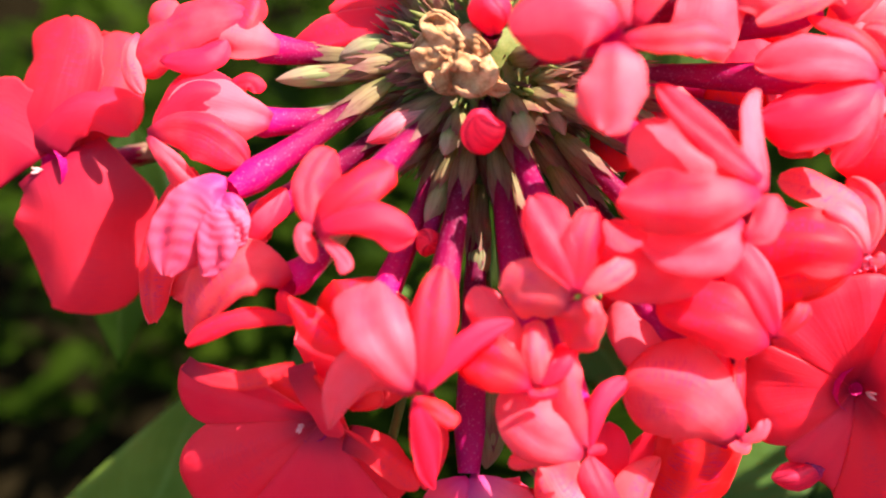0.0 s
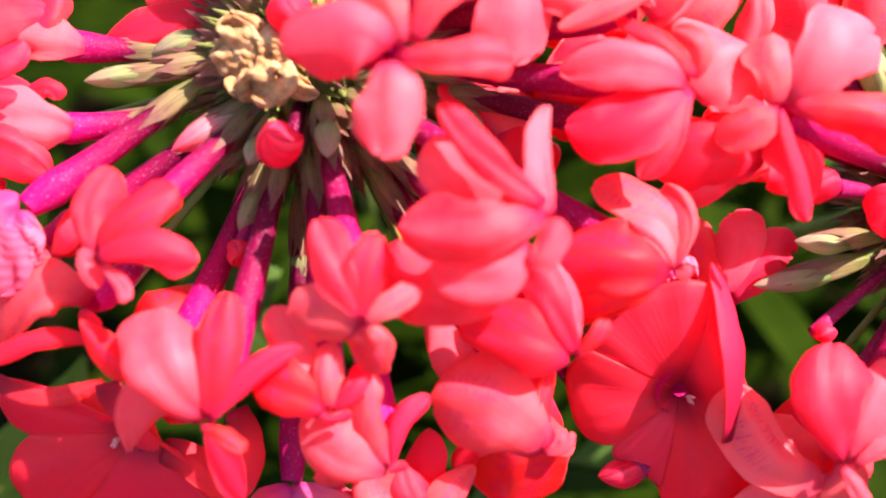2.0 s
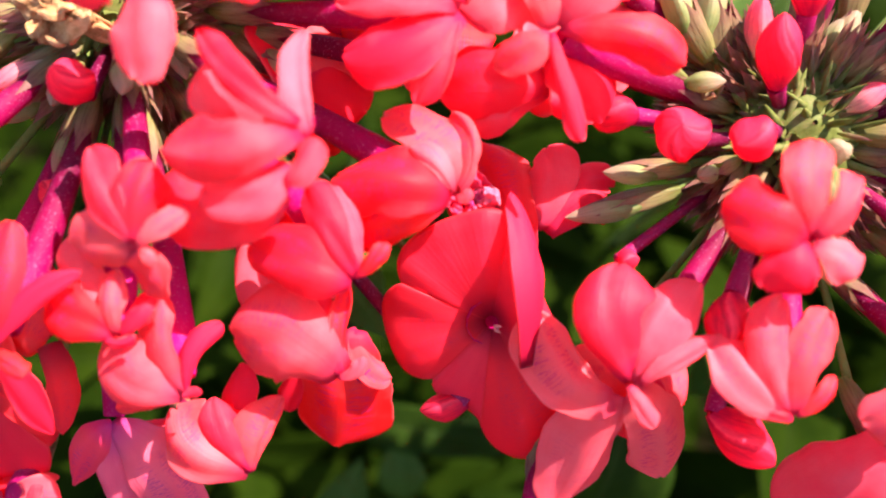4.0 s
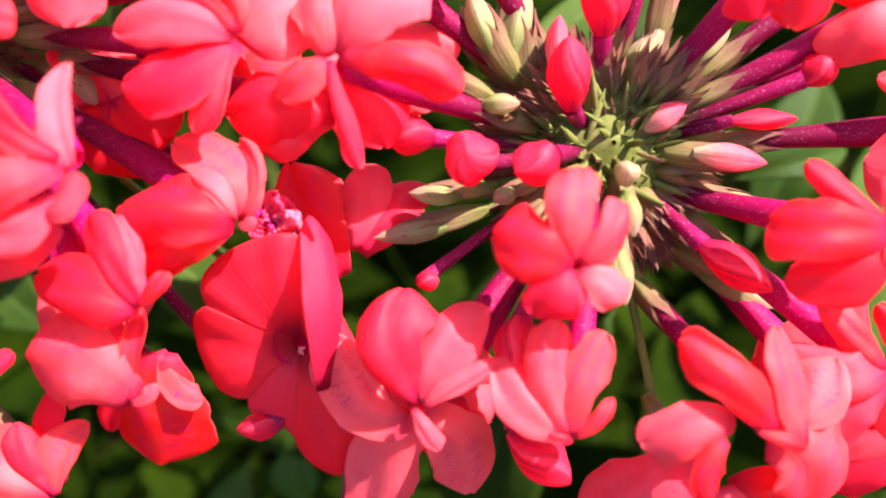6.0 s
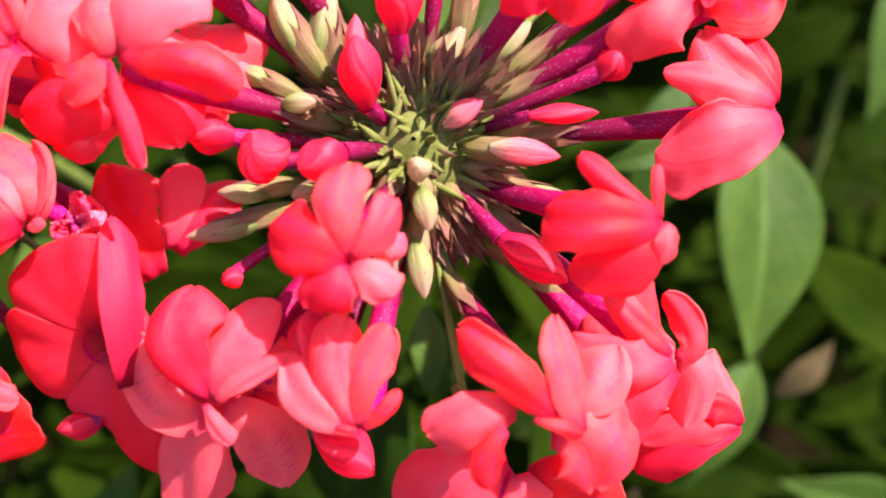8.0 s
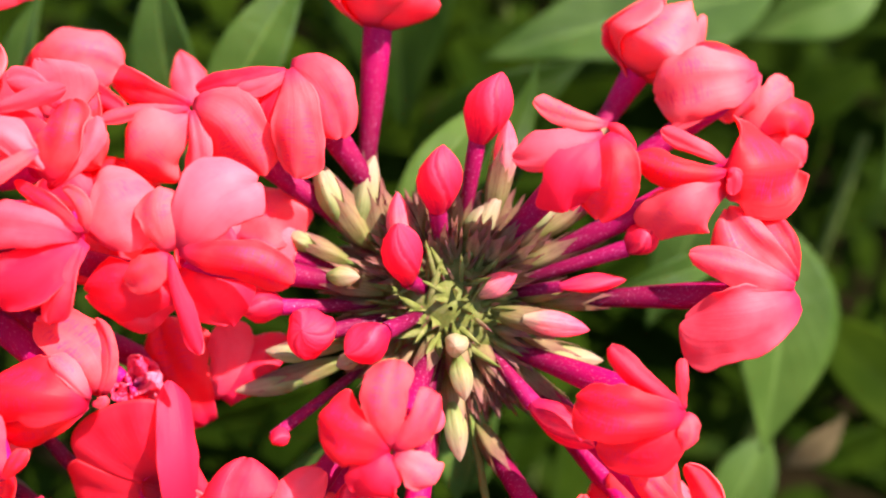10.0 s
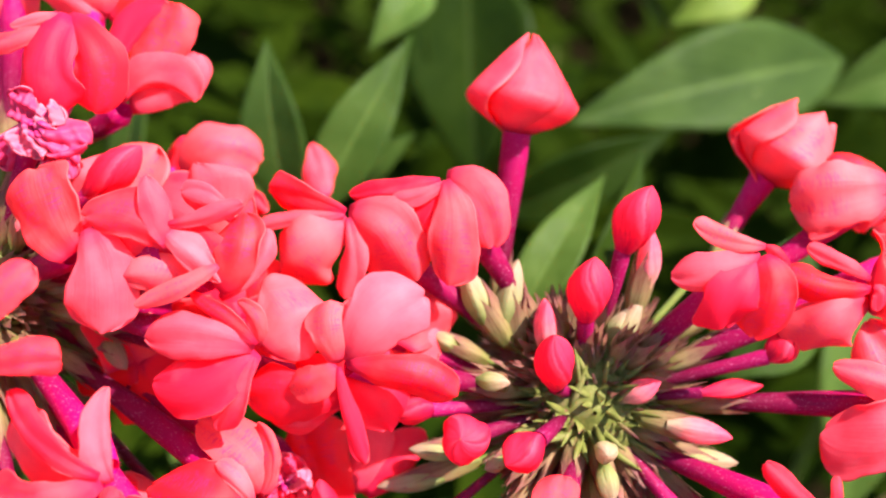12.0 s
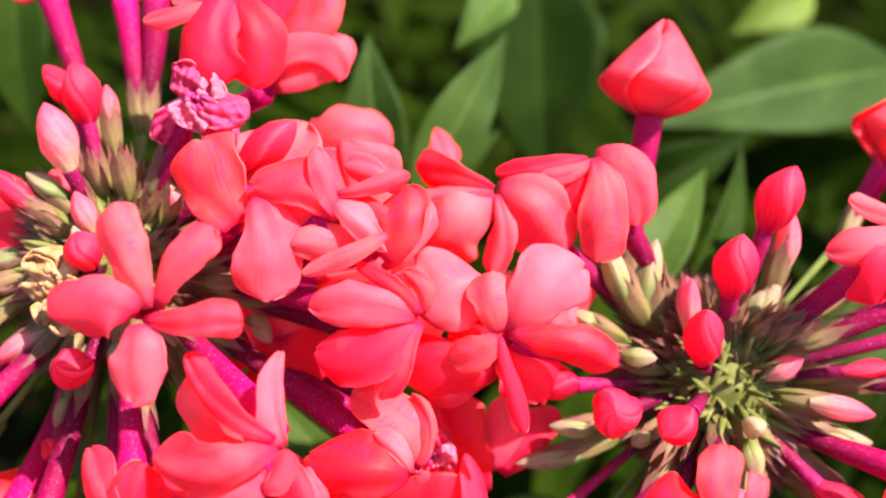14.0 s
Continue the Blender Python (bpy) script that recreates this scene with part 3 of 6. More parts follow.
def blossom(head, throat, petals, base=None, bell=None, skin=None, crumple=0.0, label="coral phlox blossom with folded petals on a magenta tube", calyx=True, thin=1.0, eye=False, limb=None):
    """An open flower: places in millimetres from the head's core. Each lobe: tip from the throat, width, twist, bow, cup, and where it starts."""
    COUNT[0] += 1
    rng = np.random.default_rng(COUNT[0])
    throat = np.array(throat, float)
    start = np.array(base, float) if base is not None else throat * 0.34
    span = start - throat
    out = unit(throat)
    bend = 0.5 * span + out * 0.03 * np.linalg.norm(span) - np.array((0, 0, 3.0))
    ob = thing_at("phlox_blossom", head, throat, label, "flower", "blossoms")
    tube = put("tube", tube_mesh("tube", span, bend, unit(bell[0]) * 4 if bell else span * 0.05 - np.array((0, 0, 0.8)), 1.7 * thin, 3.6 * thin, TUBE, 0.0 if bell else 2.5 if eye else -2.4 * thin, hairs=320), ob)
    put("pedicel", tube_mesh("pedicel", -throat * 0.98, span * 0.5 - throat * 0.5 - out, span, 0.7, 1.0, STEM, 0.0, 7, 8), ob)
    for lobe in petals:
        if len(lobe) == 9:
            put("petal", sheet_mesh("petal", lobe_sheet(*lobe, rng, crumple, eye), 0.0004, skin or (EYED if eye else PETAL)), ob)
            continue
        tip, width, twist, bow, cup, *root = lobe
        rows = petal_sheet(tip, width, twist, bow, cup, rng, crumple, 0.62 + 0.14 * rng.random(), root[0] if root else (0, 0, 0))
        put("petal", sheet_mesh("petal", rows, 0.0004, skin or (EYED if eye else PETAL)), ob)
    if limb:
        for rows in limb_sheets(*limb, rng):
            put("petal", sheet_mesh("petal", rows, 0.0004, EYED), ob)
    if bell:
        axis, radius, gape, swirl = bell
        for k in range(5):
            rows = bell_petal(axis, radius * rng.uniform(0.92, 1.05), 1.257 * k + 0.4, 0.95, swirl, gape, 0.3, rng)
            put("petal", sheet_mesh("petal", rows, 0.0004, PETAL), ob)
    if calyx:
        v = unit(bend - span) * rng.uniform(13, 16)
        put("calyx", calyx_mesh("calyx", v, 2.45 * thin, CALYX), ob, Matrix.Translation(Vector(span - v * 0.25) / 1000))
    if eye:
        for k in range(4):
            a = 1.57 * k + rng.random()
            tip = unit(-span) * 1.6 + np.array((math.cos(a), math.sin(a), 0.3)) * 0.6
            put("stamen", spindle_mesh("stamen", tip * 1.2, 0.32, STAMEN, 2, 0.3), tube)
    return ob


def bud(head, place, v, r, skin=None, stalk=True, lobes=3, label="closed red phlox bud with petals wound tight"):
    """A closed bud from place along v, on its stalk from the core."""
    COUNT[0] += 1
    place, v = np.array(place, float), np.array(v, float)
    rng = np.random.default_rng(COUNT[0])
    ob = thing_at("phlox_bud", head, place, label, "bud", "red buds")
    put("bud_tip", spindle_mesh("bud_tip", v, r, skin or BUD, lobes, 0.45 + 0.4 * rng.random(), 0.5, 0.24), ob)
    foot = place * 0.3 - place
    if stalk:
        put("tube", tube_mesh("tube", foot, foot * 0.5 + unit(place) * 0.5, unit(v) * 0.6, 1.1, min(r * 0.62, 1.9), DARKTUBE, 0.0, hairs=60), ob)
        w = unit(-foot) * 13
        put("calyx", calyx_mesh("calyx", w, 2.0, CALYX), ob, Matrix.Translation(Vector(foot - w * 0.4) / 1000))
        put("pedicel", tube_mesh("pedicel", -place * 0.98, foot * 0.5 - place * 0.5, foot, 0.6, 0.9, STEM, 0.0, 6, 8), ob)
    else:
        put("pedicel", tube_mesh("pedicel", -place * 0.95, -place * 0.5, v * 0.1, 0.6, 1.1, STEM, 0.0, 6, 8), ob)
    return ob


def young(head, place, v, r, skin=None):
    """A bud still wrapped in its calyx."""
    COUNT[0] += 1
    rng = np.random.default_rng(COUNT[0])
    v = np.array(v, float)
    pink = skin is PINKBUD
    ob = thing_at("young_bud", head, place, "young phlox bud, pink tip wrapped in its calyx" if pink else "young pale green phlox bud in its pointed calyx", "bud", "young buds")
    r *= 0.9
    put("bud_tip", spindle_mesh("bud_tip", v, r, skin or PALEBUD, 5, 0.2, 0.45, 0.2), ob)
    put("calyx", calyx_mesh("calyx", v * 0.75 + unit(place) * 7, r * 1.06, CALYX, 0.15), ob, Matrix.Translation(Vector(v * -0.06 - unit(place) * 7) / 1000))
    foot = -np.array(place, float) * 0.95
    put("pedicel", tube_mesh("pedicel", foot, foot * 0.5, v * 0.1, 0.6, 0.9, STEM, 0.0, 6, 8), ob)
    return ob


def core_tuft(head, count, seed):
    """The green middle of the head: slim calyces and bracts that stand out all round."""
    rng = np.random.default_rng(seed)
    put("receptacle", spindle_mesh("receptacle", (0, 0, 25), 17, BRACT, 13, 0.4, 0.5, 0.3), head.thing, head.turn @ Matrix.Translation((0, 0, -0.010)))
    for k in range(count):
        a, e = rng.uniform(0, 6.283), math.asin(rng.uniform(0.1, 1.0))
        d = np.array((math.cos(a) * math.cos(e), math.sin(a) * math.cos(e), math.sin(e)))
        start = d * rng.uniform(2.5, 9.5)
        v = unit(d + rng.normal(0, 0.12, 3)) * rng.uniform(7, 12)
        if e > 0.55 and rng.random() < 0.75:
            put("green_bud", spindle_mesh("green_bud", v * rng.uniform(0.5, 0.9), rng.uniform(0.9, 1.7), BRACT if rng.random() < 0.7 else PALEBUD, 5, 0.2, 0.4, 0.25, 9, 12), head.thing, head.turn @ Matrix.Translation(Vector(start) / 1000))
            continue
        put("calyx", calyx_mesh("calyx", v, rng.uniform(1.6, 2.7), BRACT if rng.random() < (0.75 if e > 0.8 else 0.2) else CALYX, rng.uniform(0.0, 0.2)), head.thing, head.turn @ Matrix.Translation(Vector(start) / 1000))
        put("pedicel", tube_mesh("pedicel", -d * 1.0 + (0, 0, -3), start * 0.5, start, 0.6, 0.8, STEM, 0.0, 5, 7), head.thing, head.turn)
    for k in range(count * 3 // 4):
        a, e = rng.uniform(0, 6.283), math.asin(rng.uniform(0.05, 0.95))
        d = np.array((math.cos(a) * math.cos(e), math.sin(a) * math.cos(e), math.sin(e)))
        start = d * rng.uniform(7, 17)
        v = unit(d + rng.normal(0, 0.22, 3)) * rng.uniform(4, 8)
        put("sepal", spindle_mesh("sepal", v, rng.uniform(0.35, 0.7), TOOTH, 2, 0.3, 0.3, 0.2, 7, 7), head.thing, head.turn @ Matrix.Translation(Vector(start) / 1000))
    for k in range(count):
        a, e = rng.uniform(0, 6.283), math.radians(rng.uniform(-5, 40))
        d = np.array((math.cos(a) * math.cos(e), math.sin(a) * math.cos(e), math.sin(e)))
        start = d * rng.uniform(7, 16)
        v = unit(d + rng.normal(0, 0.15, 3)) * rng.uniform(9, 14)
        put("calyx", calyx_mesh("calyx", v, rng.uniform(1.5, 2.6), CALYX, rng.uniform(0.0, 0.2)), head.thing, head.turn @ Matrix.Translation(Vector(start) / 1000))
        put("pedicel", tube_mesh("pedicel", d * 1.0, start * 0.5, start, 0.6, 0.8, STEM, 0.0, 5, 7), head.thing, head.turn)


def core_fill(head, count, seed):
    """Calyces low round the head and thin green bracts over its top."""
    rng = np.random.default_rng(seed)
    for k in range(count):
        a, e = rng.uniform(0, 6.283), math.radians(rng.uniform(-15, 30))
        d = np.array((math.cos(a) * math.cos(e), math.sin(a) * math.cos(e), math.sin(e)))
        start = d * rng.uniform(11, 19)
        v = unit(d + rng.normal(0, 0.15, 3)) * rng.uniform(9, 14)
        put("calyx", calyx_mesh("calyx", v, rng.uniform(1.6, 2.6), CALYX, rng.uniform(0.0, 0.2)), head.thing, head.turn @ Matrix.Translation(Vector(start) / 1000))
        put("pedicel", tube_mesh("pedicel", d * 1.0, start * 0.5, start, 0.7, 0.9, STEM, 0.0, 5, 7), head.thing, head.turn)
    for k in range(count * 4 // 3):
        a, e = rng.uniform(0, 6.283), math.asin(rng.uniform(0.4, 0.99))
        d = np.array((math.cos(a) * math.cos(e), math.sin(a) * math.cos(e), math.sin(e)))
        start = d * rng.uniform(9, 14.5)
        v = unit(d * (1, 1, 0.3) + rng.normal(0, 0.25, 3)) * rng.uniform(6, 12)
        put("bract", spindle_mesh("bract", v, rng.uniform(0.5, 1.1), BRACT, 2, 0.3, 0.4, 0.3, 7, 7), head.thing, head.turn @ Matrix.Translation(Vector(start) / 1000))


def leaf_mesh(v, width, twist, droop, fold, rng):
    """A lance-shaped leaf along v (metres)."""
    v = np.array(v, float)
    length = np.linalg.norm(v)
    d = v / length
    up = np.array((0, -0.707, 0.707))
    n = unit(up - d * (d @ up))
    s = np.cross(d, n)
    a = radians(twist)
    s, n = s * math.cos(a) + n * math.sin(a), n * math.cos(a) - s * math.sin(a)
    nu, nv = 22, 11
    rows = np.zeros((nu, nv, 3))
    ph = rng.uniform(0, 6.28)
    for i in range(nu):
        t = i / (nu - 1)
        p = max(0.02, math.sin(math.pi * t ** 0.8) ** 1.1 * (1 - 0.15 * t)) if t < 0.999 else 0.012
        mid = d * length * t + n * droop * math.sin(math.pi * t)
        for j in range(nv):
            q = 2 * j / (nv - 1) - 1
            h = fold * width * abs(q) * p + 0.012 * width * math.sin(11 * t + ph + 2 * q) * abs(q)
            rows[i, j] = mid + s * q * width / 2 * p + n * h
    return rows


def plant(foot, top, label):
    """A leafy plant with one stem from foot to top."""
    thing = tagged(new("phlox_plant"), label, "plant", "leafy plants")
    thing.location = foot
    t = (np.array(top) - np.array(foot)) * 1000
    put("stem", tube_mesh("stem", (0, 0, 0), t * 0.5 + (12, 5, 0), t, 3.2, 2.2, STEM, 0.0, 20), thing)
    return thing


def undergrowth(name, low, high, count, seed, label):
    """Leaves past counting, joined into one sheet of stuff between the corners low and high."""
    rng = np.random.default_rng(seed)
    verts, faces, uvs = [], [], []
    for k in range(count):
        p = rng.uniform(low, high)
        if (p[0] / 0.95) ** 2 + ((p[1] - 0.42) / 1.7) ** 2 > rng.uniform(0.6, 1.1):
            continue
        a = rng.uniform(0, 6.283)
        d = unit((math.cos(a), math.sin(a), rng.uniform(-0.6, 0.4)))
        n = unit(np.array((0, -0.5, 0.8)) + rng.normal(0, 0.35, 3))
        s = unit(np.cross(d, n))
        length, width = rng.uniform(0.06, 0.12), rng.uniform(0.02, 0.035)
        m = len(verts)
        steps = 7
        for i in range(steps):
            t = i / (steps - 1)
            half = width / 2 * max(0.03, math.sin(math.pi * t ** 0.8))
            mid = p + d * length * (t - 0.5) - np.array((0, 0, 0.03)) * t * t
            for q in (-1, 0, 1):
                verts.append(tuple(mid + s * q * half + n * abs(q) * half * 0.3))
        for i in range(steps - 1):
            for q in (0, 1):
                f = (m + i * 3 + q, m + i * 3 + q + 1, m + i * 3 + q + 4, m + i * 3 + q + 3)
                faces.append(f)
                uvs += [((v - m) % 3 / 2, (v - m) // 3 / (steps - 1)) for v in f]
    me = bpy.data.meshes.new(name)
    me.from_pydata(verts, [], faces)
    me.uv_layers.new(name="UVMap").data.foreach_set("uv", np.array(uvs, float).ravel())
    me.polygons.foreach_set("use_smooth", [True] * len(faces))
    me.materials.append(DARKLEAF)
    return tagged(new(name, me), label, "foliage", "", "stuff")


def thicket(thing, centre, spread, count, seed, dark=False):
    """Leaves of a plant set all along its upper stem, about centre."""
    rng = np.random.default_rng(seed)
    for k in range(count):
        p = np.array(centre) + rng.uniform(-1, 1, 3) * np.array(spread)
        a = rng.uniform(0, 6.283)
        d = unit(np.array((math.cos(a), math.sin(a) * 0.7, rng.uniform(-0.75, 0.25))))
        length = rng.uniform(0.08, 0.14)
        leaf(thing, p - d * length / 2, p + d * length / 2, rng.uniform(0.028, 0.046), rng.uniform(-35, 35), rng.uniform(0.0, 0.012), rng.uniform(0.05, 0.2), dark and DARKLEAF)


LEAFN = [0]


def leaf(plant, base, tip, width, twist=0, droop=0.004, fold=0.12, mat=None):
    LEAFN[0] += 1
    rng = np.random.default_rng(900 + LEAFN[0])
    foot = np.array(plant.location)
    ob = put("leaf", sheet_mesh("leaf", leaf_mesh(np.array(tip, float) - np.array(base, float), width, twist, droop, fold, rng), 0.0006, mat or LEAF), plant, Matrix.Translation(Vector(np.array(base, float) - foot)))
    return ob


# ---- ground ----
def ground_sheet():
    n = 60
    g = np.zeros((n, n, 3))
    for i in range(n):
        for j in range(n):
            x, y = ((i / (n - 1) * 2 - 1) ** 3 * 40, (j / (n - 1) * 2 - 1) ** 3 * 40)
            near = math.exp(-(x * x + y * y) / 4)
            g[i, j] = (x, y, 0.03 * near * noise.noise(Vector((x * 9, y * 9, 0))) + 0.01 * noise.noise(Vector((x * 30, y * 30, 3))) * near)
    return g


gg = ground_sheet()
tagged(new("ground", grid_mesh("ground", gg, gg[:, :, :2] * 0.1, False, SOIL)), "dark shaded garden soil under the plants", "ground", "", "structure")

# ---- the two flower heads ----
A = phlox((-0.1379, 0.0427, 0.7224), (-0.13, 0.45, 0.0), "coral red garden phlox with dried brown petals at its core", "head with the dried core")
B = phlox((0.0022, 0.0298, 0.7038), (0.0, 0.45, 0.0), "coral red garden phlox with many unopened buds", "head with many buds")
core_tuft(A, 135, 5)
core_tuft(B, 150, 6)
core_fill(A, 95, 7)
core_fill(B, 125, 8)
P = plant((0.05, 0.16, 0.0), (0.06, 0.2, 0.5), "green phlox plant with broad lance-shaped leaves behind the flowers")
Q = plant((-0.12, 0.2, 0.0), (-0.12, 0.2, 0.62), "leafy green phlox plant standing in the shade")
R = plant((0.22, 0.2, 0.0), (0.2, 0.22, 0.6), "leafy green phlox plant, its leaves drooping")
S = plant((0.05, 0.4, 0.0), (0.04, 0.42, 0.55), "dark green leafy phlox plant further back")

# head with the dried core
blossom(A, (-27.9, -41.1, 33), [((-0.3, 0.1, -1), (-2.6, 6.8, -1), (0.9, 14.8, -3), 2.3, 4.1, 0, 0.28, 0.2, 0.6), ((0.2, 0.3, 0), (5.5, 6.1, 2), (11.8, 12.4, -1), 3.8, 3.2, 0, 0.35, 0, 0.65), ((0.2, -0.6, 1), (8.9, 1.7, 3.5), (16.9, -0.4, 1), 2.4, 3.2, 0, 0.45, 0.1, 0.6), ((0.3, -0.7, 0), (4.3, -3.9, 1), (6.7, -6.8, 2), 0.8, 1.5, 0, 0.28, 0, 0.6), ((0, 0.4, -1), (-2.4, -1, -1), (-0.2, -5.6, -2), 1.5, 1.4, 0, 0.28, 0.2, 0.6)], label="half-open coral blossom with rolled petals")
blossom(A, (16.8, -49.2, 36), [((-0.3, -0.1, 0), (-4.4, 6.6, 2), (-8.5, 15.4, -1), 3.3, 3.2, 0, 0.3, 0.1, 0.65), ((0.1, -0.4, 0), (0, 6.4, 2), (2.3, 13.2, 0), 3.4, 3.8, 12, 0.3, 0.1, 0.6), ((0.4, -1, 0.5), (4.2, 2.3, 2), (8.4, 5.5, 1), 2.0, 1.8, 0, 0.3, 0.2, 0.6), ((-0.5, -0.9, -1), (-6.9, -0.3, -1), (-12.6, -0.2, -4), 4.9, 4.7, -15, 0.28, 0.2, 0.55), ((-0.3, -1.3, -1), (0.9, -5.4, -2.2), (-0.4, -9.2, -7.2), 3.8, 4.6, 10, 0.28, 0.2, 0.6), ((0.5, -1.1, 0), (2.2, -2.2, 1), (3.2, -3.9, 0), 0.9, 1.1, 0, 0.28, 0.2, 0.6)])
blossom(A, (-7.9, -67.6, 32), [((-0.8, 0.5, 0), (-6.5, 8.6, 5), (-8.2, 18.2, -1), 6.6, 5.3, 0, 0.5, 0, 0.6), ((-0.2, 0.4, 1), (0.6, 9.5, 3.5), (2.3, 21.2, 1), 3.4, 3.2, 0, 0.4, 0, 0.4), ((0, -0.2, 1), (5.4, 7.3, 2.5), (14.1, 12.9, 1), 2.1, 1.7, 0, 0.5, 0.4, 0.4), ((-1.5, -1, 1), (2.3, -2.6, 2), (5.7, -4.8, 2), 1.4, 1.2, 0, 0.4, 0, 0.7), ((-1.4, -0.1, -1), (-8.7, 1.6, -1), (-16.6, -7.6, -8.1), 3.5, 6.3, -20, 0.28, 0.8, 0.35), ((-8.1, 3.6, -4), (-16.9, 9, -4), (-25.1, 14.7, -6), 2.8, 2.6, 25, 0.28, 0.7, 0.35), ((-1.4, -1.2, -3), (0.6, -8.7, -6.8), (2.4, -18.1, -14.9), 2.7, 2.3, -30, 0.28, 0.6, 0.6)], label="pale coral blossom, petals folded back")
blossom(A, (46.1, -30.4, 39), [((-1.5, 0.6, 2), (-10.7, 6.7, 4), (-18.8, 15.6, 1), 2.2, 2.4, 0, 0.2, 0.15, 0.5), ((0.1, -0.8, 0), (-1.5, 6.9, 1), (-1.3, 16.5, -1), 3.7, 1.2, 20, 0.1, 0.5, 0.4), ((-1.6, -0.7, 1), (-12.1, -4.3, 5.5), (-23.6, -2.2, 0), 3.9, 4.9, 0, 0.3, 0.05, 0.55), ((-1.7, 1.2, -2), (-12.6, 3, -1.5), (-20.5, 10.4, -5), 5.2, 4.1, 0, 0.1, 0.2, 0.6), ((-3.8, -5.4, -1), (-9.8, -10.9, 1.5), (-17.5, -8.1, -4), 4.3, 3.6, 0, 0.3, 0.1, 0.5), ((-3.7, -8.7, 1), (-0.8, -6.9, 2), (2.5, -2.4, 1), 2.3, 2.3, 0, 0.2, 0.1, 0.6), ((-6.2, -9, -6), (-16.2, -13.9, -5), (-23.3, -5.5, -9), 6.6, 5.7, 0, 0.25, 0.1, 0.6)])
blossom(A, (53.8, -54.3, 27), [((-1, -0.2, 0.5), (-5.4, 7.5, 3), (-10.3, 15.8, 0), 3.3, 3.3, 0, 0.35, 0.1, 0.6), ((-0.7, -0, 0), (-1.6, 8.2, 1), (-5.4, 15.9, -1), 1.8, 1.8, 30, 0.28, 0.2, 0.6), ((-1.8, -1.1, 0), (-9.7, 1.5, 3), (-19.8, 6.4, -3), 4.7, 5.7, 0, 0.4, 0.1, 0.55), ((-1, -0.4, 0.5), (2.2, 3.1, 2), (4, 6, 1), 1.3, 1.5, 0, 0.28, 0.1, 0.6), ((-2.3, -1.1, 0), (-7.1, -2.4, -1), (-13.9, -1.1, -3), 1.4, 2.0, 0, 0.28, 0.2, 0.6)])
blossom(A, (69.3, -39.3, 25.0), [((0, -0.1, 0), (-8.9, 2.1, 5), (-20.8, 4.7, -1), 6.5, 5.5, 0, 0.42, 0.15, 0.55), ((0.4, 0.3, 1), (-2.9, 5.1, 3), (-7, 8.8, 1), 1.4, 2.4, 0, 0.3, 0.2, 0.6), ((0.3, 0.2, -3), (-0.8, 8.8, -1), (-12.4, 16, -6), 4.9, 5.2, 20, 0.15, 0.3, 0.6), ((-1.1, -1.1, -1), (-9.7, -5.1, 1), (-19.8, -6.5, -4), 3.4, 4.0, 0, 0.4, 0.2, 0.6), ((0.8, -0.7, 0.5), (2.5, -0.4, 1), (3, 0.9, 1), 0.9, 1.0, 0, 0.28, 0.2, 0.6), ((0.7, 0.7, -2), (3.3, 8.4, -1), (0.1, 15.9, -4), 3.5, 1.4, -30, 0.28, 0.2, 0.6)])
blossom(A, (49.8, -72.9, 20), [((-0.8, -0.5, 0), (-9.3, 6.4, 5), (-21.4, 8.8, -2), 7.7, 8.1, 0, 0.4, 0, 0.62), ((-0.1, -0.2, 0.5), (-3.3, 8.2, 2.5), (-4.3, 15.5, 0), 2.3, 2.1, 0, 0.4, 0.2, 0.6), ((0.4, -0, 0), (-0.5, 8.7, 1.5), (0.6, 17.3, -1), 2.0, 2.0, 35, 0.28, 0.5, 0.6), ((-0.5, -0.3, 1), (2.6, 1.2, 2), (3.1, 3.4, 2), 1.1, 1.3, 0, 0.28, 0, 0.6)])
blossom(A, (54.7, -75.6, 6), [((-5.3, 10.1, 0), (-6.7, -1.5, -1), (-10.5, -15, -12.7), 8.5, 8.7, 0, 0.45, 0, 0.7), ((-5, 10.5, 0), (-0.8, 2.8, 0), (2.9, 0, -2), 2.3, 3.3, -25, 0.28, 0.5, 0.6), ((-7.8, 8.1, -2), (-14.8, -0.5, -4.5), (-18.5, -8.8, -10.5), 3.0, 3.0, 0, 0.28, 0.2, 0.6)], base=(35.3, -61.4, 0))
blossom(A, (21.7, -76.3, 23), [((0.1, -0.1, 0.5), (-4.4, 8.9, 3), (-4.9, 17.8, 0), 3.6, 2.8, 0, 0.35, 0.1, 0.6), ((0.5, -0.1, 0.5), (1.5, 6.8, 2), (6.1, 12.9, 0), 2.0, 1.4, 0, 0.4, 0.15, 0.6), ((-0.5, -0.5, 0), (-9.4, 2.5, 3), (-16.4, 8.3, -2), 4.3, 5.1, 0, 0.4, 0.15, 0.55), ((-0.5, -1, 0), (-7.5, -2.1, 0), (-13.7, -2.9, -3), 1.4, 2.0, 0, 0.28, 0.2, 0.6), ((-0.2, -0.5, 1), (1.3, -0, 1), (2.5, 1, 1), 0.8, 0.9, 0, 0.28, 0.2, 0.6)])
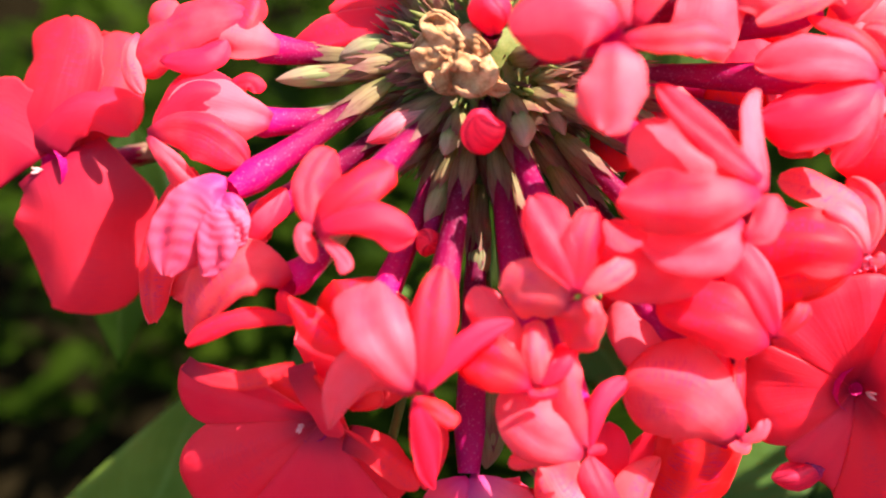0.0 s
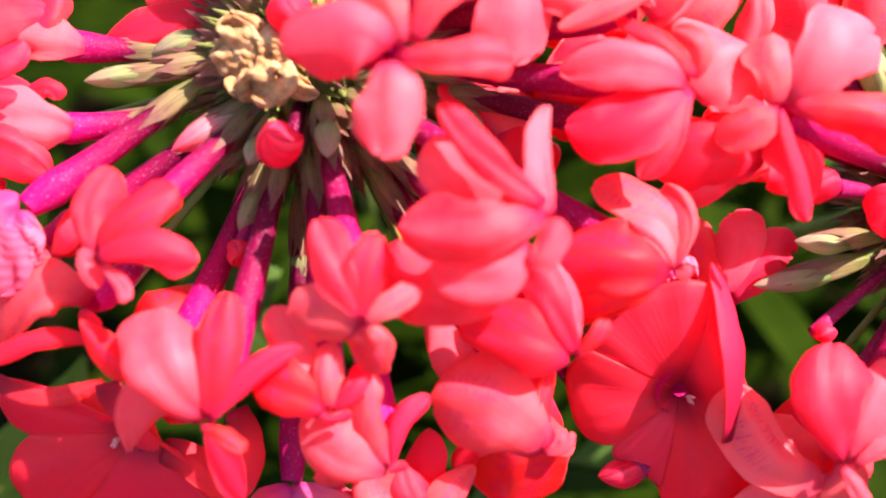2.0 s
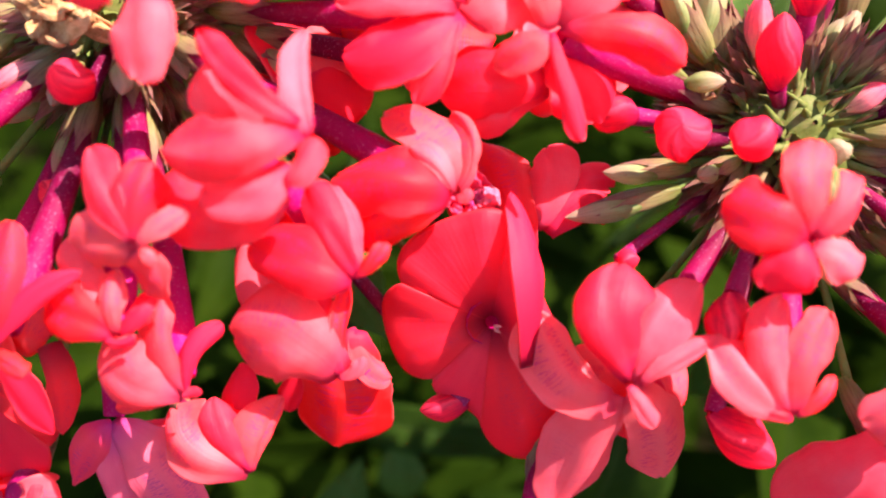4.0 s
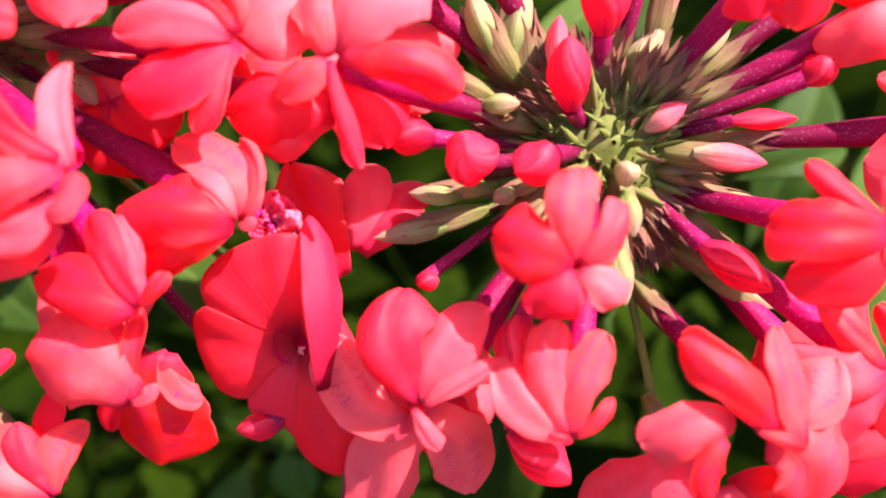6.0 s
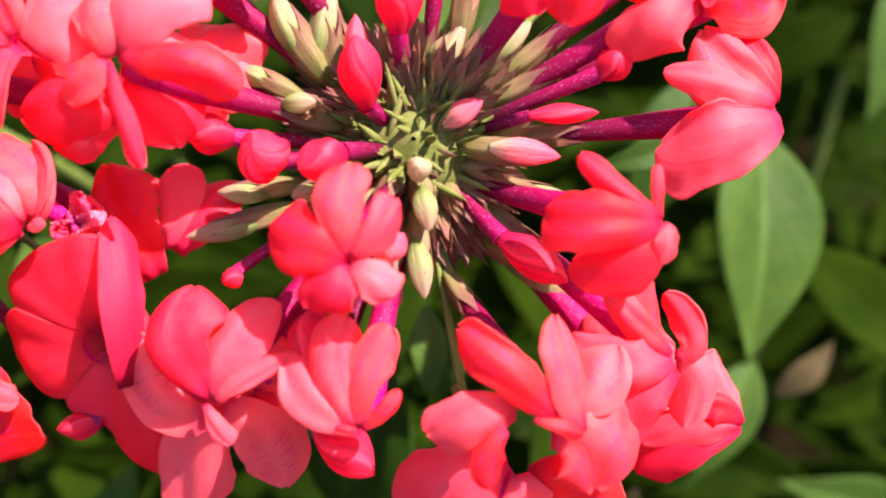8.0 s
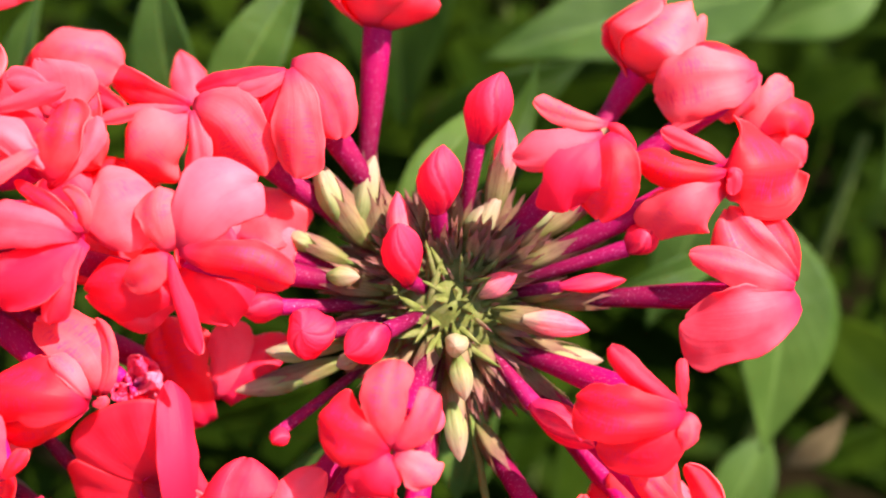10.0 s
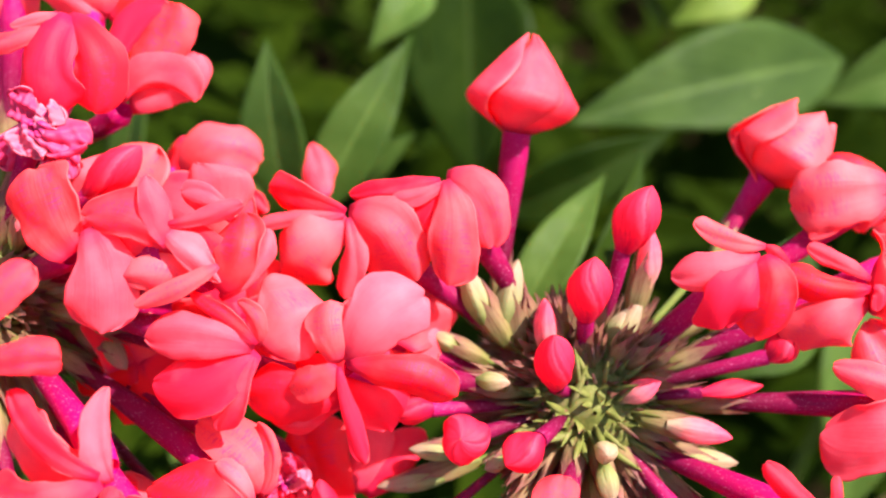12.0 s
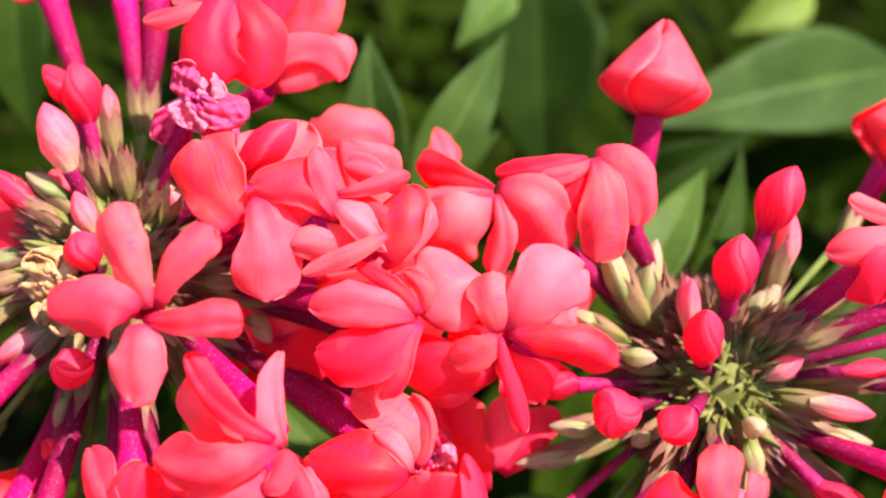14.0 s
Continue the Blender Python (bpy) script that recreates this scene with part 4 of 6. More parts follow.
blossom(A, (30, -94.2, 13), [((1.4, 1.4, 0), (-9.2, 5.5, 3), (-15.8, 11.7, -3), 4.8, 5.9, 0, 0.4, 0.1, 0.6), ((1.6, 1.5, 0.5), (-3.1, 8.9, 3), (-5.4, 15.4, 0), 3.1, 3.1, 0, 0.4, 0.3, 0.6), ((1.9, 1.3, 0), (3.4, 8, 1), (7.6, 15.5, -1), 4.6, 1.9, 28, 0.28, 0.5, 0.6), ((1.8, 2.8, -3), (-1.2, 11.3, -2), (-2.1, 21.5, -5), 3.7, 3.7, -10, 0.28, 0.5, 0.6)], base=(11.3, -78.1, 2))
blossom(A, (10.9, -66.1, 29), [((-0.1, 0.2, 0), (-7.1, 4.4, 2), (-13, 6.9, -3), 4.6, 4.0, 0, 0.35, 0.2, 0.6), ((-0.6, 1.2, -2), (-6, 9.2, -1), (-9.6, 17.5, -5), 3.3, 3.3, 0, 0.28, 0.2, 0.6), ((0.5, 0.6, 0.5), (0, 5.8, 2), (0.2, 11.7, 0), 2.3, 2.1, 0, 0.35, 0.2, 0.6), ((0.8, 0.5, 0), (4.3, 4.2, 1), (7, 8.2, -1), 1.9, 1.7, 0, 0.35, 0.2, 0.6), ((-1.1, -0.3, 1), (1.6, -0.7, 1), (4.1, -0.1, 1), 0.8, 1.0, 0, 0.28, 0.2, 0.6)])
blossom(A, (-31.1, -76.4, 10), [((8.3, -2.2, 1), (15.3, -5, 2), (23.4, -10.2, 0), 2.8, 2.1, 0, 0.35, 0.3, 0.5), ((22.9, 7.2, 4), (25.5, -1.1, 4), (23.7, -10.8, 0), 2.6, 1.9, -25, 0.28, 0.5, 0.6), ((-23.1, 10.3, 2), (-12.4, 7.4, 3), (-1.8, 11.8, 5), 1.5, 1.3, 0, 0.3, 0.4, 0.5), ((-0.6, 11.5, 7), (2.9, 4.8, 5), (8.4, -1, 2), 2.4, 2.2, 15, 0.3, 0.3, 0.5)], base=(-24, -60, -16), eye=True, limb=((3.7, 1.2, -1), [((-26, 8.4, -3), (-20.6, -2, -8), 1.5), ((-23.9, -17.8, -13), (-13.9, -21.8, -15), 1.5), ((5.3, -25.4, -14), (18, -15.1, -8), 2), ((22.5, -9.5, -2), (9.1, -0.2, 2), 2), ((-0.1, 11.3, 6), (-9.8, 8.8, 3), 1)]), label="wide open coral blossom with a purple eye")
blossom(A, (-35.7, -50.8, 18), [((0.2, 0.5, 0), (-7.8, 1.4, 3), (-18.9, -10.2, -6.6), 3.3, 7.3, 0, 0.35, 0.2, 0.45), ((2.8, -6, 1), (-6.6, -6.4, 3), (-17.1, -11.2, 0), 1.6, 1.9, 0, 0.45, 0.2, 0.5), ((-3.6, 3, -1), (-7.8, 4.8, 0), (-12.3, 7.7, -2), 2.8, 3.2, 0, 0.28, 0.1, 0.6), ((0.1, -0.5, 0), (0.8, -3.1, 0), (2.7, -6.7, 0), 1.7, 1.7, 0, 0.28, 0.2, 0.6)], base=(-27.6, -39, 4))
blossom(A, (-47.5, -34.4, 21), [((0.5, 1, 0), (-5.5, -3.4, 1.5), (-8.9, -15.6, -3), 6.0, 4.8, 0, 0.25, 0.15, 0.5), ((0.9, 0.2, 0), (-0.2, -6, 1), (-3.9, -14.3, -2), 4.1, 3.7, 0, 0.25, 0.3, 0.45), ((1.1, 0.1, 0), (3, -4.2, 1), (2.4, -8.9, -1), 2.1, 2.3, 0, 0.3, 0.2, 0.5)], base=(-21.7, -9.7, 10), skin=WILT, crumple=0.32, label="wilting pale lilac blossom, crumpled")
blossom(A, (-49.7, -40.9, 8), [((-7.8, 13.6, -1), (-13.5, 1.5, 0), (-13.6, -17.9, -4), 5.4, 2.3, 0, 0.28, 0.3, 0.5), ((2.5, -2.1, 0), (8.3, 3, 3), (11.2, 10.6, 0), 2.8, 2.1, 15, 0.3, 0.1, 0.6), ((-0.5, 0.8, -2), (4.1, 2.7, -1), (8.4, 0.9, -3), 3.0, 3.0, 0, 0.28, 0.2, 0.6), ((-1.3, -0.3, -3), (-5.7, -5.8, -2), (-12.1, -11.7, -6), 5.2, 5.2, 0, 0.28, 0.2, 0.6)])
blossom(A, (-47.1, -18.3, 13), [((-0.4, 2, -1), (-8.8, 4.6, 2), (-18.8, -2.4, -1), 5.1, 5.3, 0, 0.25, 0.2, 0.4), ((-18.4, -3.5, 0), (-7.5, -2.3, 4), (2, -7.9, 0), 2.8, 5.4, 0, 0.45, 0.2, 0.55), ((-18.1, -4, 0), (-12.4, -9.1, 2), (-8, -13.3, -1), 1.5, 2.6, 0, 0.3, 0.1, 0.65), ((-2.9, 7.3, 0), (0.7, 7.8, 1), (1.7, 5.9, 0), 1.8, 1.8, 0, 0.28, 0.2, 0.6), ((5.4, 0, 0), (-3.1, 1.7, 1.5), (-14.7, 2.5, 0), 4.4, 4.9, 0, 0.3, 0.1, 0.45)], base=(-28.4, -13.5, 4))
blossom(A, (-50.4, -0.5, 8), [((1.2, 6.1, 0), (-9.8, 2.2, 3), (-22.8, -5.4, 0), 5.3, 4.8, 0, 0.3, 0.2, 0.5), ((-14.7, -5.6, 3), (-7.6, -5.9, 5), (-1.8, -0.9, 3), 2.9, 2.7, 0, 0.35, 0.2, 0.5), ((-20.6, 0.1, 1), (-21.8, -6, 2), (-19.1, -12.3, 0), 1.8, 1.6, 0, 0.28, 0.4, 0.6), ((-8.5, 1, -1), (-2.4, 4.3, 1), (2.6, 11.9, -2), 4.9, 5.3, 0, 0.28, 0.1, 0.6), ((-11.1, 1.1, 0), (-14.6, 4.1, 1), (-14.4, 8, -1), 4.6, 4.6, 0, 0.28, 0.2, 0.6), ((8.2, -0.6, 0), (-1.4, 0.4, 1.5), (-12.4, 2.2, 0), 4.1, 4.8, 0, 0.3, 0.1, 0.45)], base=(-28.4, -0, 2))
blossom(A, (-94.7, -27, -6), [((0.5, 1.3, 0), (3.5, -11.8, -3.5), (-4.3, -27.3, -15.8), 13.5, 7.8, 0, 0.15, 0.2, 0.55), ((0.7, 3.6, 1), (8.4, 12.6, 4), (20.5, 9.9, 3), 5.4, 3.7, 0, 0.3, 0.2, 0.5), ((-1.2, 5, 0), (0.7, 18.5, 2), (1, 35.2, -1), 7.2, 7.4, 0, 0.15, 0.1, 0.65), ((-2, 1.1, 0), (-9.4, 5.5, 1), (-20.4, 5.8, -3), 9.9, 11.1, 0, 0.1, 0, 0.6), ((0.4, 6.4, -3), (9, 20.6, -3), (8.3, 33.6, -6), 5.1, 6.4, 0, 0.1, 0.2, 0.6)], base=(-73, -17.1, -22), eye=True, label="wide open coral blossom in half shade")
blossom(A, (-19.5, 11.2, 2), [((5.4, 1.2, 0), (-6.5, -6.9, 3), (-21.2, -10.4, -1), 2.8, 5.2, 0, 0.3, 0.5, 0.4), ((4.6, 2.6, -1), (-3.6, 0.2, 1), (-14.4, 0.7, -3), 3.8, 4.1, 0, 0.28, 0.2, 0.6), ((4.1, 1.5, 0), (5.1, 5.6, 1), (4.1, 11, 0), 3.6, 3.6, 0, 0.28, 0.2, 0.6)], base=(-8.2, 4.5, 0))
blossom(A, (20.4, -6.7, 43), [((1.2, 0.5, 0), (-3.2, 9.7, 2), (-6.7, 19.4, -1), 4.2, 4.0, 0, 0.25, 0.1, 0.68), ((2.5, 0.6, 0), (7.1, 9.7, 2), (12, 15.4, -1), 3.0, 3.4, 0, 0.3, 0.1, 0.65), ((0.1, -1.7, 0), (9.7, -1.1, 2), (17.9, -0.6, 0), 3.0, 3.0, 0, 0.3, 0, 0.72), ((-0.7, -2.4, 0), (-0.9, -9.1, 1.5), (-3, -16.5, -1), 4.8, 4.6, 0, 0.28, 0.1, 0.6), ((-1.4, -0.6, 0), (-7.2, 0.9, 3), (-16.5, -3, -1), 5.8, 4.6, 0, 0.35, 0.05, 0.55)], label="fully open coral blossom with five separate petals")
blossom(A, (70.5, -7.5, 30), [((-0.6, 0.6, 0), (-11.2, 3.3, 3), (-22.7, 2.8, -2), 4.5, 3.2, 0, 0.35, 0.2, 0.55), ((-0.6, -0.2, -1), (-10.5, -7.1, 2), (-20.8, -8.4, -3), 5.7, 4.8, 0, 0.38, 0.2, 0.5), ((0.1, 1.2, 1), (-6, 6.3, 1.5), (-13.4, 10.5, -1), 1.5, 1.6, 0, 0.3, 0.4, 0.45), ((0.1, 1.1, 0), (0, 5.9, 2), (-3.6, 9.8, 0), 1.6, 2.1, -20, 0.28, 0.2, 0.6), ((-0.6, -0.9, -1), (-3.3, -8.2, 1), (-7.2, -16.4, -2), 2.4, 2.6, 0, 0.3, 0.2, 0.6), ((-0, -0.1, -4), (5.2, 5.3, -3), (11.8, 10.2, -6), 9.0, 7.9, 0, 0.1, 0, 0.6)])

# petals of both heads meet here
blossom(B, (-53.8, 11.8, 32), [((0.1, 0.6, 0), (-2.1, 6.7, 2.5), (-2.5, 12.6, 0), 3.7, 4.2, 0, 0.3, 0, 0.65), ((2.1, 0.7, 0), (7.9, 9.9, 4), (15.6, 16.2, -1), 6.5, 6.3, 0, 0.38, 0, 0.6), ((1.7, 0.3, 0.5), (12.9, -0.2, 3.5), (23.9, -4.3, 0), 3.5, 3.9, 0, 0.4, 0.05, 0.6), ((0.1, -0.2, 0.5), (2.6, -9.4, 1.5), (5.8, -19.1, 0), 1.5, 1.7, 0, 0.4, 0.1, 0.65), ((-0.4, -0.1, 0), (-4.6, -3, 1), (-9.8, -5.4, -3), 3.8, 2.7, 0, 0.25, 0.2, 0.6), ((1, -1.7, -5), (5.7, -7.1, -4), (7.8, -14.5, -8), 6.4, 6.4, 0, 0.28, 0.2, 0.6)])
blossom(A, (86.5, -17.8, 20), [((0.6, 0.4, 0), (-10, 0.1, 4), (-20.4, 0, -1), 5.9, 5.3, 0, 0.4, 0.05, 0.6), ((0.4, -0.8, -2), (-7.7, -4.5, 0), (-15.6, -7.4, -4), 3.5, 4.0, 0, 0.28, 0.2, 0.6), ((-0.8, 0.2, -1), (-5.6, 3.2, 0), (-10.5, 4.3, -3), 3.5, 3.5, 0, 0.28, 0.2, 0.6)])
blossom(A, (32, 10.3, 26), [((0.6, -0.1, 0), (-4.5, 7.3, 1), (-9.1, 16.2, 0), 6.5, 7.0, 0, 0.06, 0, 0.72), ((5.2, 5.3, 3), (7.9, -4.3, 4.5), (8.4, -15.3, 1), 6.2, 6.2, 0, 0.35, 0.05, 0.6), ((10.6, -4.4, 2), (17.1, -3.6, 4), (22.9, -6.4, 1), 4.0, 3.5, 0, 0.3, 0.2, 0.6)], label="orange coral blossom in full sun")
blossom(A, (54.1, 11.4, 30.0), [((-0.7, 0.2, 0), (-7.6, 5.2, 2), (-17.7, 5.5, -1), 3.1, 5.5, 0, 0.2, 0.3, 0.5), ((-0.8, 0.5, 1), (-2.3, 7.5, 1.5), (-5.6, 14.4, 1), 3.3, 2.0, 30, 0.28, 0.4, 0.5), ((-1.7, 3.7, 1), (3.5, 0.1, 2), (9.1, -5.7, 0), 2.9, 2.5, -15, 0.28, 0.6, 0.4), ((9.4, -2.5, 3), (3.5, -6, 4), (-7.1, -10.5, 1), 1.7, 1.7, 0, 0.4, 0.2, 0.5), ((-0.7, 0.1, -3), (-11.7, 1.2, -2), (-18.1, -2.5, -5), 4.5, 5.6, 0, 0.28, 0.2, 0.6)])
blossom(A, (62.6, 6.0, 29.0), [((-0.3, -1.9, 0), (3.8, 5.1, 2), (4.3, 12.9, -2), 5.0, 4.0, 0, 0.28, 0.1, 0.6), ((-0.2, -3.9, -2), (6.7, 2.9, -1), (7.8, 10, -4), 3.6, 2.0, 0, 0.28, 0.1, 0.6), ((-9.9, 10.5, 2), (-2.5, 12.2, 3), (4.8, 14.4, 1), 1.7, 1.5, 0, 0.4, 0.3, 0.6), ((-10.1, 10, 0), (-3.7, 6.5, 1), (1.1, -0.3, 0), 3.8, 2.0, 0, 0.28, 0.4, 0.6), ((1.7, 11.7, -3), (-2.8, 16.1, -2), (-8.8, 17.7, -4), 2.9, 2.2, 0, 0.28, 0.2, 0.6)])
blossom(A, (41.2, 30.7, -15.0), [((-0.3, -2.1, 0), (8.6, 3.1, 5), (18.2, 0.5, 0), 7.2, 7.7, 0, 0.4, 0, 0.6), ((0.5, 7.8, 0), (-1.6, 1.3, 1), (-2.7, -5.7, -1), 2.0, 3.1, 0, 0.28, 0.2, 0.6), ((1.2, -0.8, 2), (12.6, -4.7, 3), (21.4, -10.7, 3), 3.1, 2.5, 0, 0.28, 0.4, 0.6), ((-0.9, -0.6, -1), (6.6, -6.1, 0), (11.9, -6.6, -2), 3.7, 4.2, 0, 0.28, 0.2, 0.6)])
blossom(B, (-55.1, 42.3, 15.5), [((-9.7, 4.3, -30), (-11.5, 11.6, -33), (-13.5, 18.6, -36), 3.5, 3.8, 0, 0.28, 0.75, 0.4), ((-0.1, -0.2, 0), (-9.7, 3, 0), (-17.1, 5.6, -3), 5.2, 3.5, -25, 0.28, 0.3, 0.6), ((-0.1, -0.7, 1), (-9.5, -1.4, 1.5), (-18.8, -3.4, 0), 1.5, 1.7, 0, 0.3, 0.3, 0.6), ((0.4, -1.2, 0), (-8, -8, 3), (-14.4, -13.3, -3), 6.7, 6.7, 0, 0.35, 0.2, 0.6), ((0.9, -1.1, 1), (2.7, -9.5, 2.5), (1.4, -18.8, 0), 2.4, 2.9, 0, 0.4, 0.1, 0.65), ((0.8, -0.4, 0.5), (9.1, -3.8, 4), (15.5, -14.2, -1), 6.3, 7.2, 0, 0.4, 0.1, 0.6), ((1.5, 0.1, -1), (11.8, 0.5, 1), (20.1, -6.7, -3), 3.2, 4.4, 0, 0.3, 0.2, 0.6)])
blossom(B, (-34.3, 49.8, 18.0), [((0.9, -0.1, 0.5), (3.3, -10.3, 3.5), (3, -22.4, -1), 4.8, 5.0, 0, 0.38, 0.1, 0.62), ((0.9, 0.4, 0), (7.7, -3.6, 2.5), (11.5, -14.1, -1), 4.8, 5.0, 0, 0.35, 0.1, 0.6), ((0.7, -0.6, 0), (-5, -3.7, 1), (-11.3, -4.3, -1), 1.7, 1.7, 0, 0.3, 0.2, 0.6), ((0.4, -1.5, -1), (-3.2, -8.7, 0), (-4.7, -13.4, -3), 3.4, 3.4, 0, 0.28, 0.2, 0.6), ((-0.5, 0, -2), (-9.1, -2.1, -1), (-20.1, -3.5, -5), 2.0, 2.2, 0, 0.28, 0.2, 0.6)])
blossom(B, (-17.2, 62.4, -1), [], base=(-20.2, 24.5, -4), bell=((2.8, 22.7, 2), 10.7, 0.08, 0.9), label="coral blossom still cupped on a tall magenta tube")

# upper part of the dried-core head
blossom(A, (25.9, 58.6, 17.5), [((0.8, 1.3, 0.5), (-1.6, -10.6, 4), (-0.4, -19.8, 0), 6.0, 6.7, 0, 0.4, 0.1, 0.6), ((1.1, 1, 0), (7.4, -7.7, 2.5), (6.9, -19, -1), 4.9, 4.9, 0, 0.35, 0.1, 0.6), ((-0.1, 0.2, 0), (-7.4, -3.8, 1), (-17.2, -5.3, -1), 1.7, 2.1, 0, 0.3, 0.3, 0.6), ((-0.6, 1.1, 0.5), (-5.1, 0.1, 1), (-10.9, -1.3, 0), 1.1, 1.2, 0, 0.28, 0.2, 0.6)])
blossom(A, (33.1, 43.1, 2), [((-0.1, 0.7, 1), (7.9, 6, 3), (16, 1.1, 1), 6.0, 1.3, 10, 0.28, 0.2, 0.5), ((-0.1, 4.3, 0), (7.6, 11.3, 2), (13.4, 23, 1), 5.9, 4.9, 0, 0.25, 0.05, 0.65), ((-1.9, 7.5, 0), (1.1, 17.3, 0), (10, 23.4, 0), 4.7, 2.3, 0, 0.15, 0.4, 0.6), ((0.7, 0.6, -1), (9.4, 5.7, 1), (15.5, 13.2, 0), 5.2, 5.2, 0, 0.28, 0, 0.6)], base=(20.6, 36.1, -2))
blossom(A, (25.9, 67.4, 0), [((1.1, -4.1, 0), (-6.2, 0.8, 2), (-14.5, 8, -1), 4.1, 5.2, 0, 0.28, 0.1, 0.6), ((2.7, -4.2, 0), (8.5, 0.2, 1), (12.5, 3, -1), 3.9, 4.4, 0, 0.28, 0.2, 0.6), ((1.4, -3.4, 0), (0.4, 3.9, 2), (-2.3, 13.9, -1), 6.5, 6.5, 0, 0.28, 0.1, 0.6)])
blossom(A, (3.7, 70.6, -4), [((-11.3, -1.4, 0), 8.6, 10, 2, 2), ((6.7, -0.9, 0), 8.6, -10, 2, 2), ((-2.6, 13.1, -3.4), 15, 0, 2, 2)], base=(1.8, 35.4, -6))
blossom(A, (-5.5, 69.9, -5), [((-11.6, 0.8, -1.5), 8.7, 10, 2, 2), ((1.1, 12.3, -2.6), 11.2, 0, 2, 2)], base=(0.2, 35.4, -6))
blossom(A, (-23.4, 70.7, -2), [((-9.6, -4.1, -0.7), 11, 10, 2, 2), ((8.2, -3.8, 0.1), 11, -10, 2, 2), ((-1.5, 10.2, -2.2), 13.5, 0, 2, 2)], base=(-10.9, 32.1, -6))
blossom(A, (21.5, 36.2, 21), [((-4, 7.2, 0.6), 5.8, 0, 1, 1), ((4.5, 4.9, -0.2), 5.9, 0, 1, 1), ((10.2, -4.3, -0.8), 8, 10, 1, 1), ((7.1, -10.6, -1.6), 6.4, 0, 1, 1), ((-2.2, -6, -0.2), 7.5, 0, 1, 1), ((-10.6, -7.9, -5.1), 5.4, 0, 1, 1)], skin=SHRIVEL, crumple=0.6, thin=0.7, label="shrivelled magenta blossom, dried and crumpled")
blossom(A, (-5.2, -4.2, 20), [((-4.8, 8.4, 0.5), 7.5, 0, 1, 1), ((-9.5, 0.6, -1.3), 6.5, 10, 1, 1), ((-3.8, -7.8, 0.3), 6.4, 0, 1, 1), ((4.3, -9, 4.5), 7.4, 0, 1, 1), ((2.4, 3, 2.9), 6.4, 0, 1, 1), ((10.3, -5.4, -3.8), 3.3, 0, 1, 1), ((-7.4, 5.5, 0.3), 5.4, 30, 1, 1), ((-1.4, -4.7, 5.6), 6.3, -30, 1, 1), ((5.9, -1.9, 1.7), 4.3, 40, 1, 1)], skin=DRY, crumple=0.35, calyx=False, thin=0.5, label="withered brown blossom, papery")

# deep open blossom between the heads and the one behind it
blossom(A, (78.3, -63.7, 9), [((7.1, -6.9, 6), (6, 10.6, 9), (2.2, 25.8, 4), 3.1, 3.7, 45, 0.3, 0.3, 0.6)], base=(62, -51, -16), eye=True, limb=((-0.3, 0.5, -1), [((-9.8, 20.7, 6), (-18.6, 7.9, 0), 1.5), ((-21.3, -4.2, -7), (-11.9, -11.8, -7), 1.5), ((-7.6, -17, -9), (-2, -21.3, -9), 1), ((10.8, -27.7, -9), (16.1, -15.8, -4), 2), ((9.9, 4.4, 4), (2.2, 20.7, 7), 1.5)]), label="wide open deep red blossom partly in shade")
blossom(A, (87.5, -45.1, 0), [((-2.6, -5.1, 0), (-7.9, 6.7, 2), (-11.4, 19.4, -2), 6.6, 6.9, 0, 0.15, 0.3, 0.55), ((-0.9, 1.4, 1), (2.8, 11.3, 2), (1.7, 18.4, 1), 4.3, 4.5, 0, 0.1, 0.3, 0.6), ((1, 0.9, 0), (9, 8.6, 1), (14.2, 9, -2), 5.5, 6.2, 0, 0.12, 0.2, 0.6), ((-1.6, -1.4, -1), (-9.8, 0.9, 0), (-18.3, 3.7, -4), 3.6, 4.1, 0, 0.28, 0.2, 0.6)])
blossom(A, (73.2, -39.4, 12), [((-4.3, -1.8, 0.6), 4.5, 0, 1, 1), ((5.6, -1, 0.3), 5.6, 0, 1, 1), ((0.1, -5, 0.2), 5.6, 0, 1, 1), ((1.4, 6.3, -2.1), 5.7, 0, 1, 1)], skin=LILAC, crumple=0.7, thin=0.7)
blossom(A, (1.7, -87.4, 6), [((0.1, 1.8, 0), (-5.5, -4.8, -0.5), (-10.3, -12.3, -6.4), 3.3, 3.8, 0, 0.28, 0.75, 0.4), ((0.1, 1.8, 0), (0.4, -11.2, -2.2), (1, -21.6, -10.3), 4.0, 3.8, 0, 0.28, 0.7, 0.45), ((0.1, 1.8, 0), (9.1, -6.6, 0.2), (16.8, -20.6, -10.4), 5.5, 6.4, 0, 0.28, 0.5, 0.55), ((0.1, 1.8, -1), (8.7, -0.7, 0), (12.7, -0.1, -3), 2.9, 3.3, 0, 0.28, 0.3, 0.6)], skin=LILAC)

# head with many buds
blossom(B, (-10.6, -23.2, 39), [((0.1, -0.1, 0), (-1.5, 7.6, 2.5), (-0.8, 16.2, -1), 3.8, 3.8, 0, 0.32, 0, 0.6), ((0.5, -0.3, 0.5), (4.8, 4.2, 2), (9.1, 9.3, -0.5), 2.9, 2.9, 0, 0.3, 0.05, 0.62), ((0.5, -1.2, 0), (4.6, -4, 1), (7.7, -6.8, -1), 3.3, 3.1, 0, 0.2, 0, 0.62), ((-0.2, -1.6, -0.5), (-3.1, -5.4, 1.5), (-5.7, -9.7, -2), 4.8, 4.2, 0, 0.3, 0.05, 0.6), ((-0.5, -0.8, -0.5), (-6.9, 2.2, 2.5), (-14.1, 4.5, -3), 5.1, 4.9, 0, 0.35, 0, 0.58)], label="open coral blossom with five rounded petals")
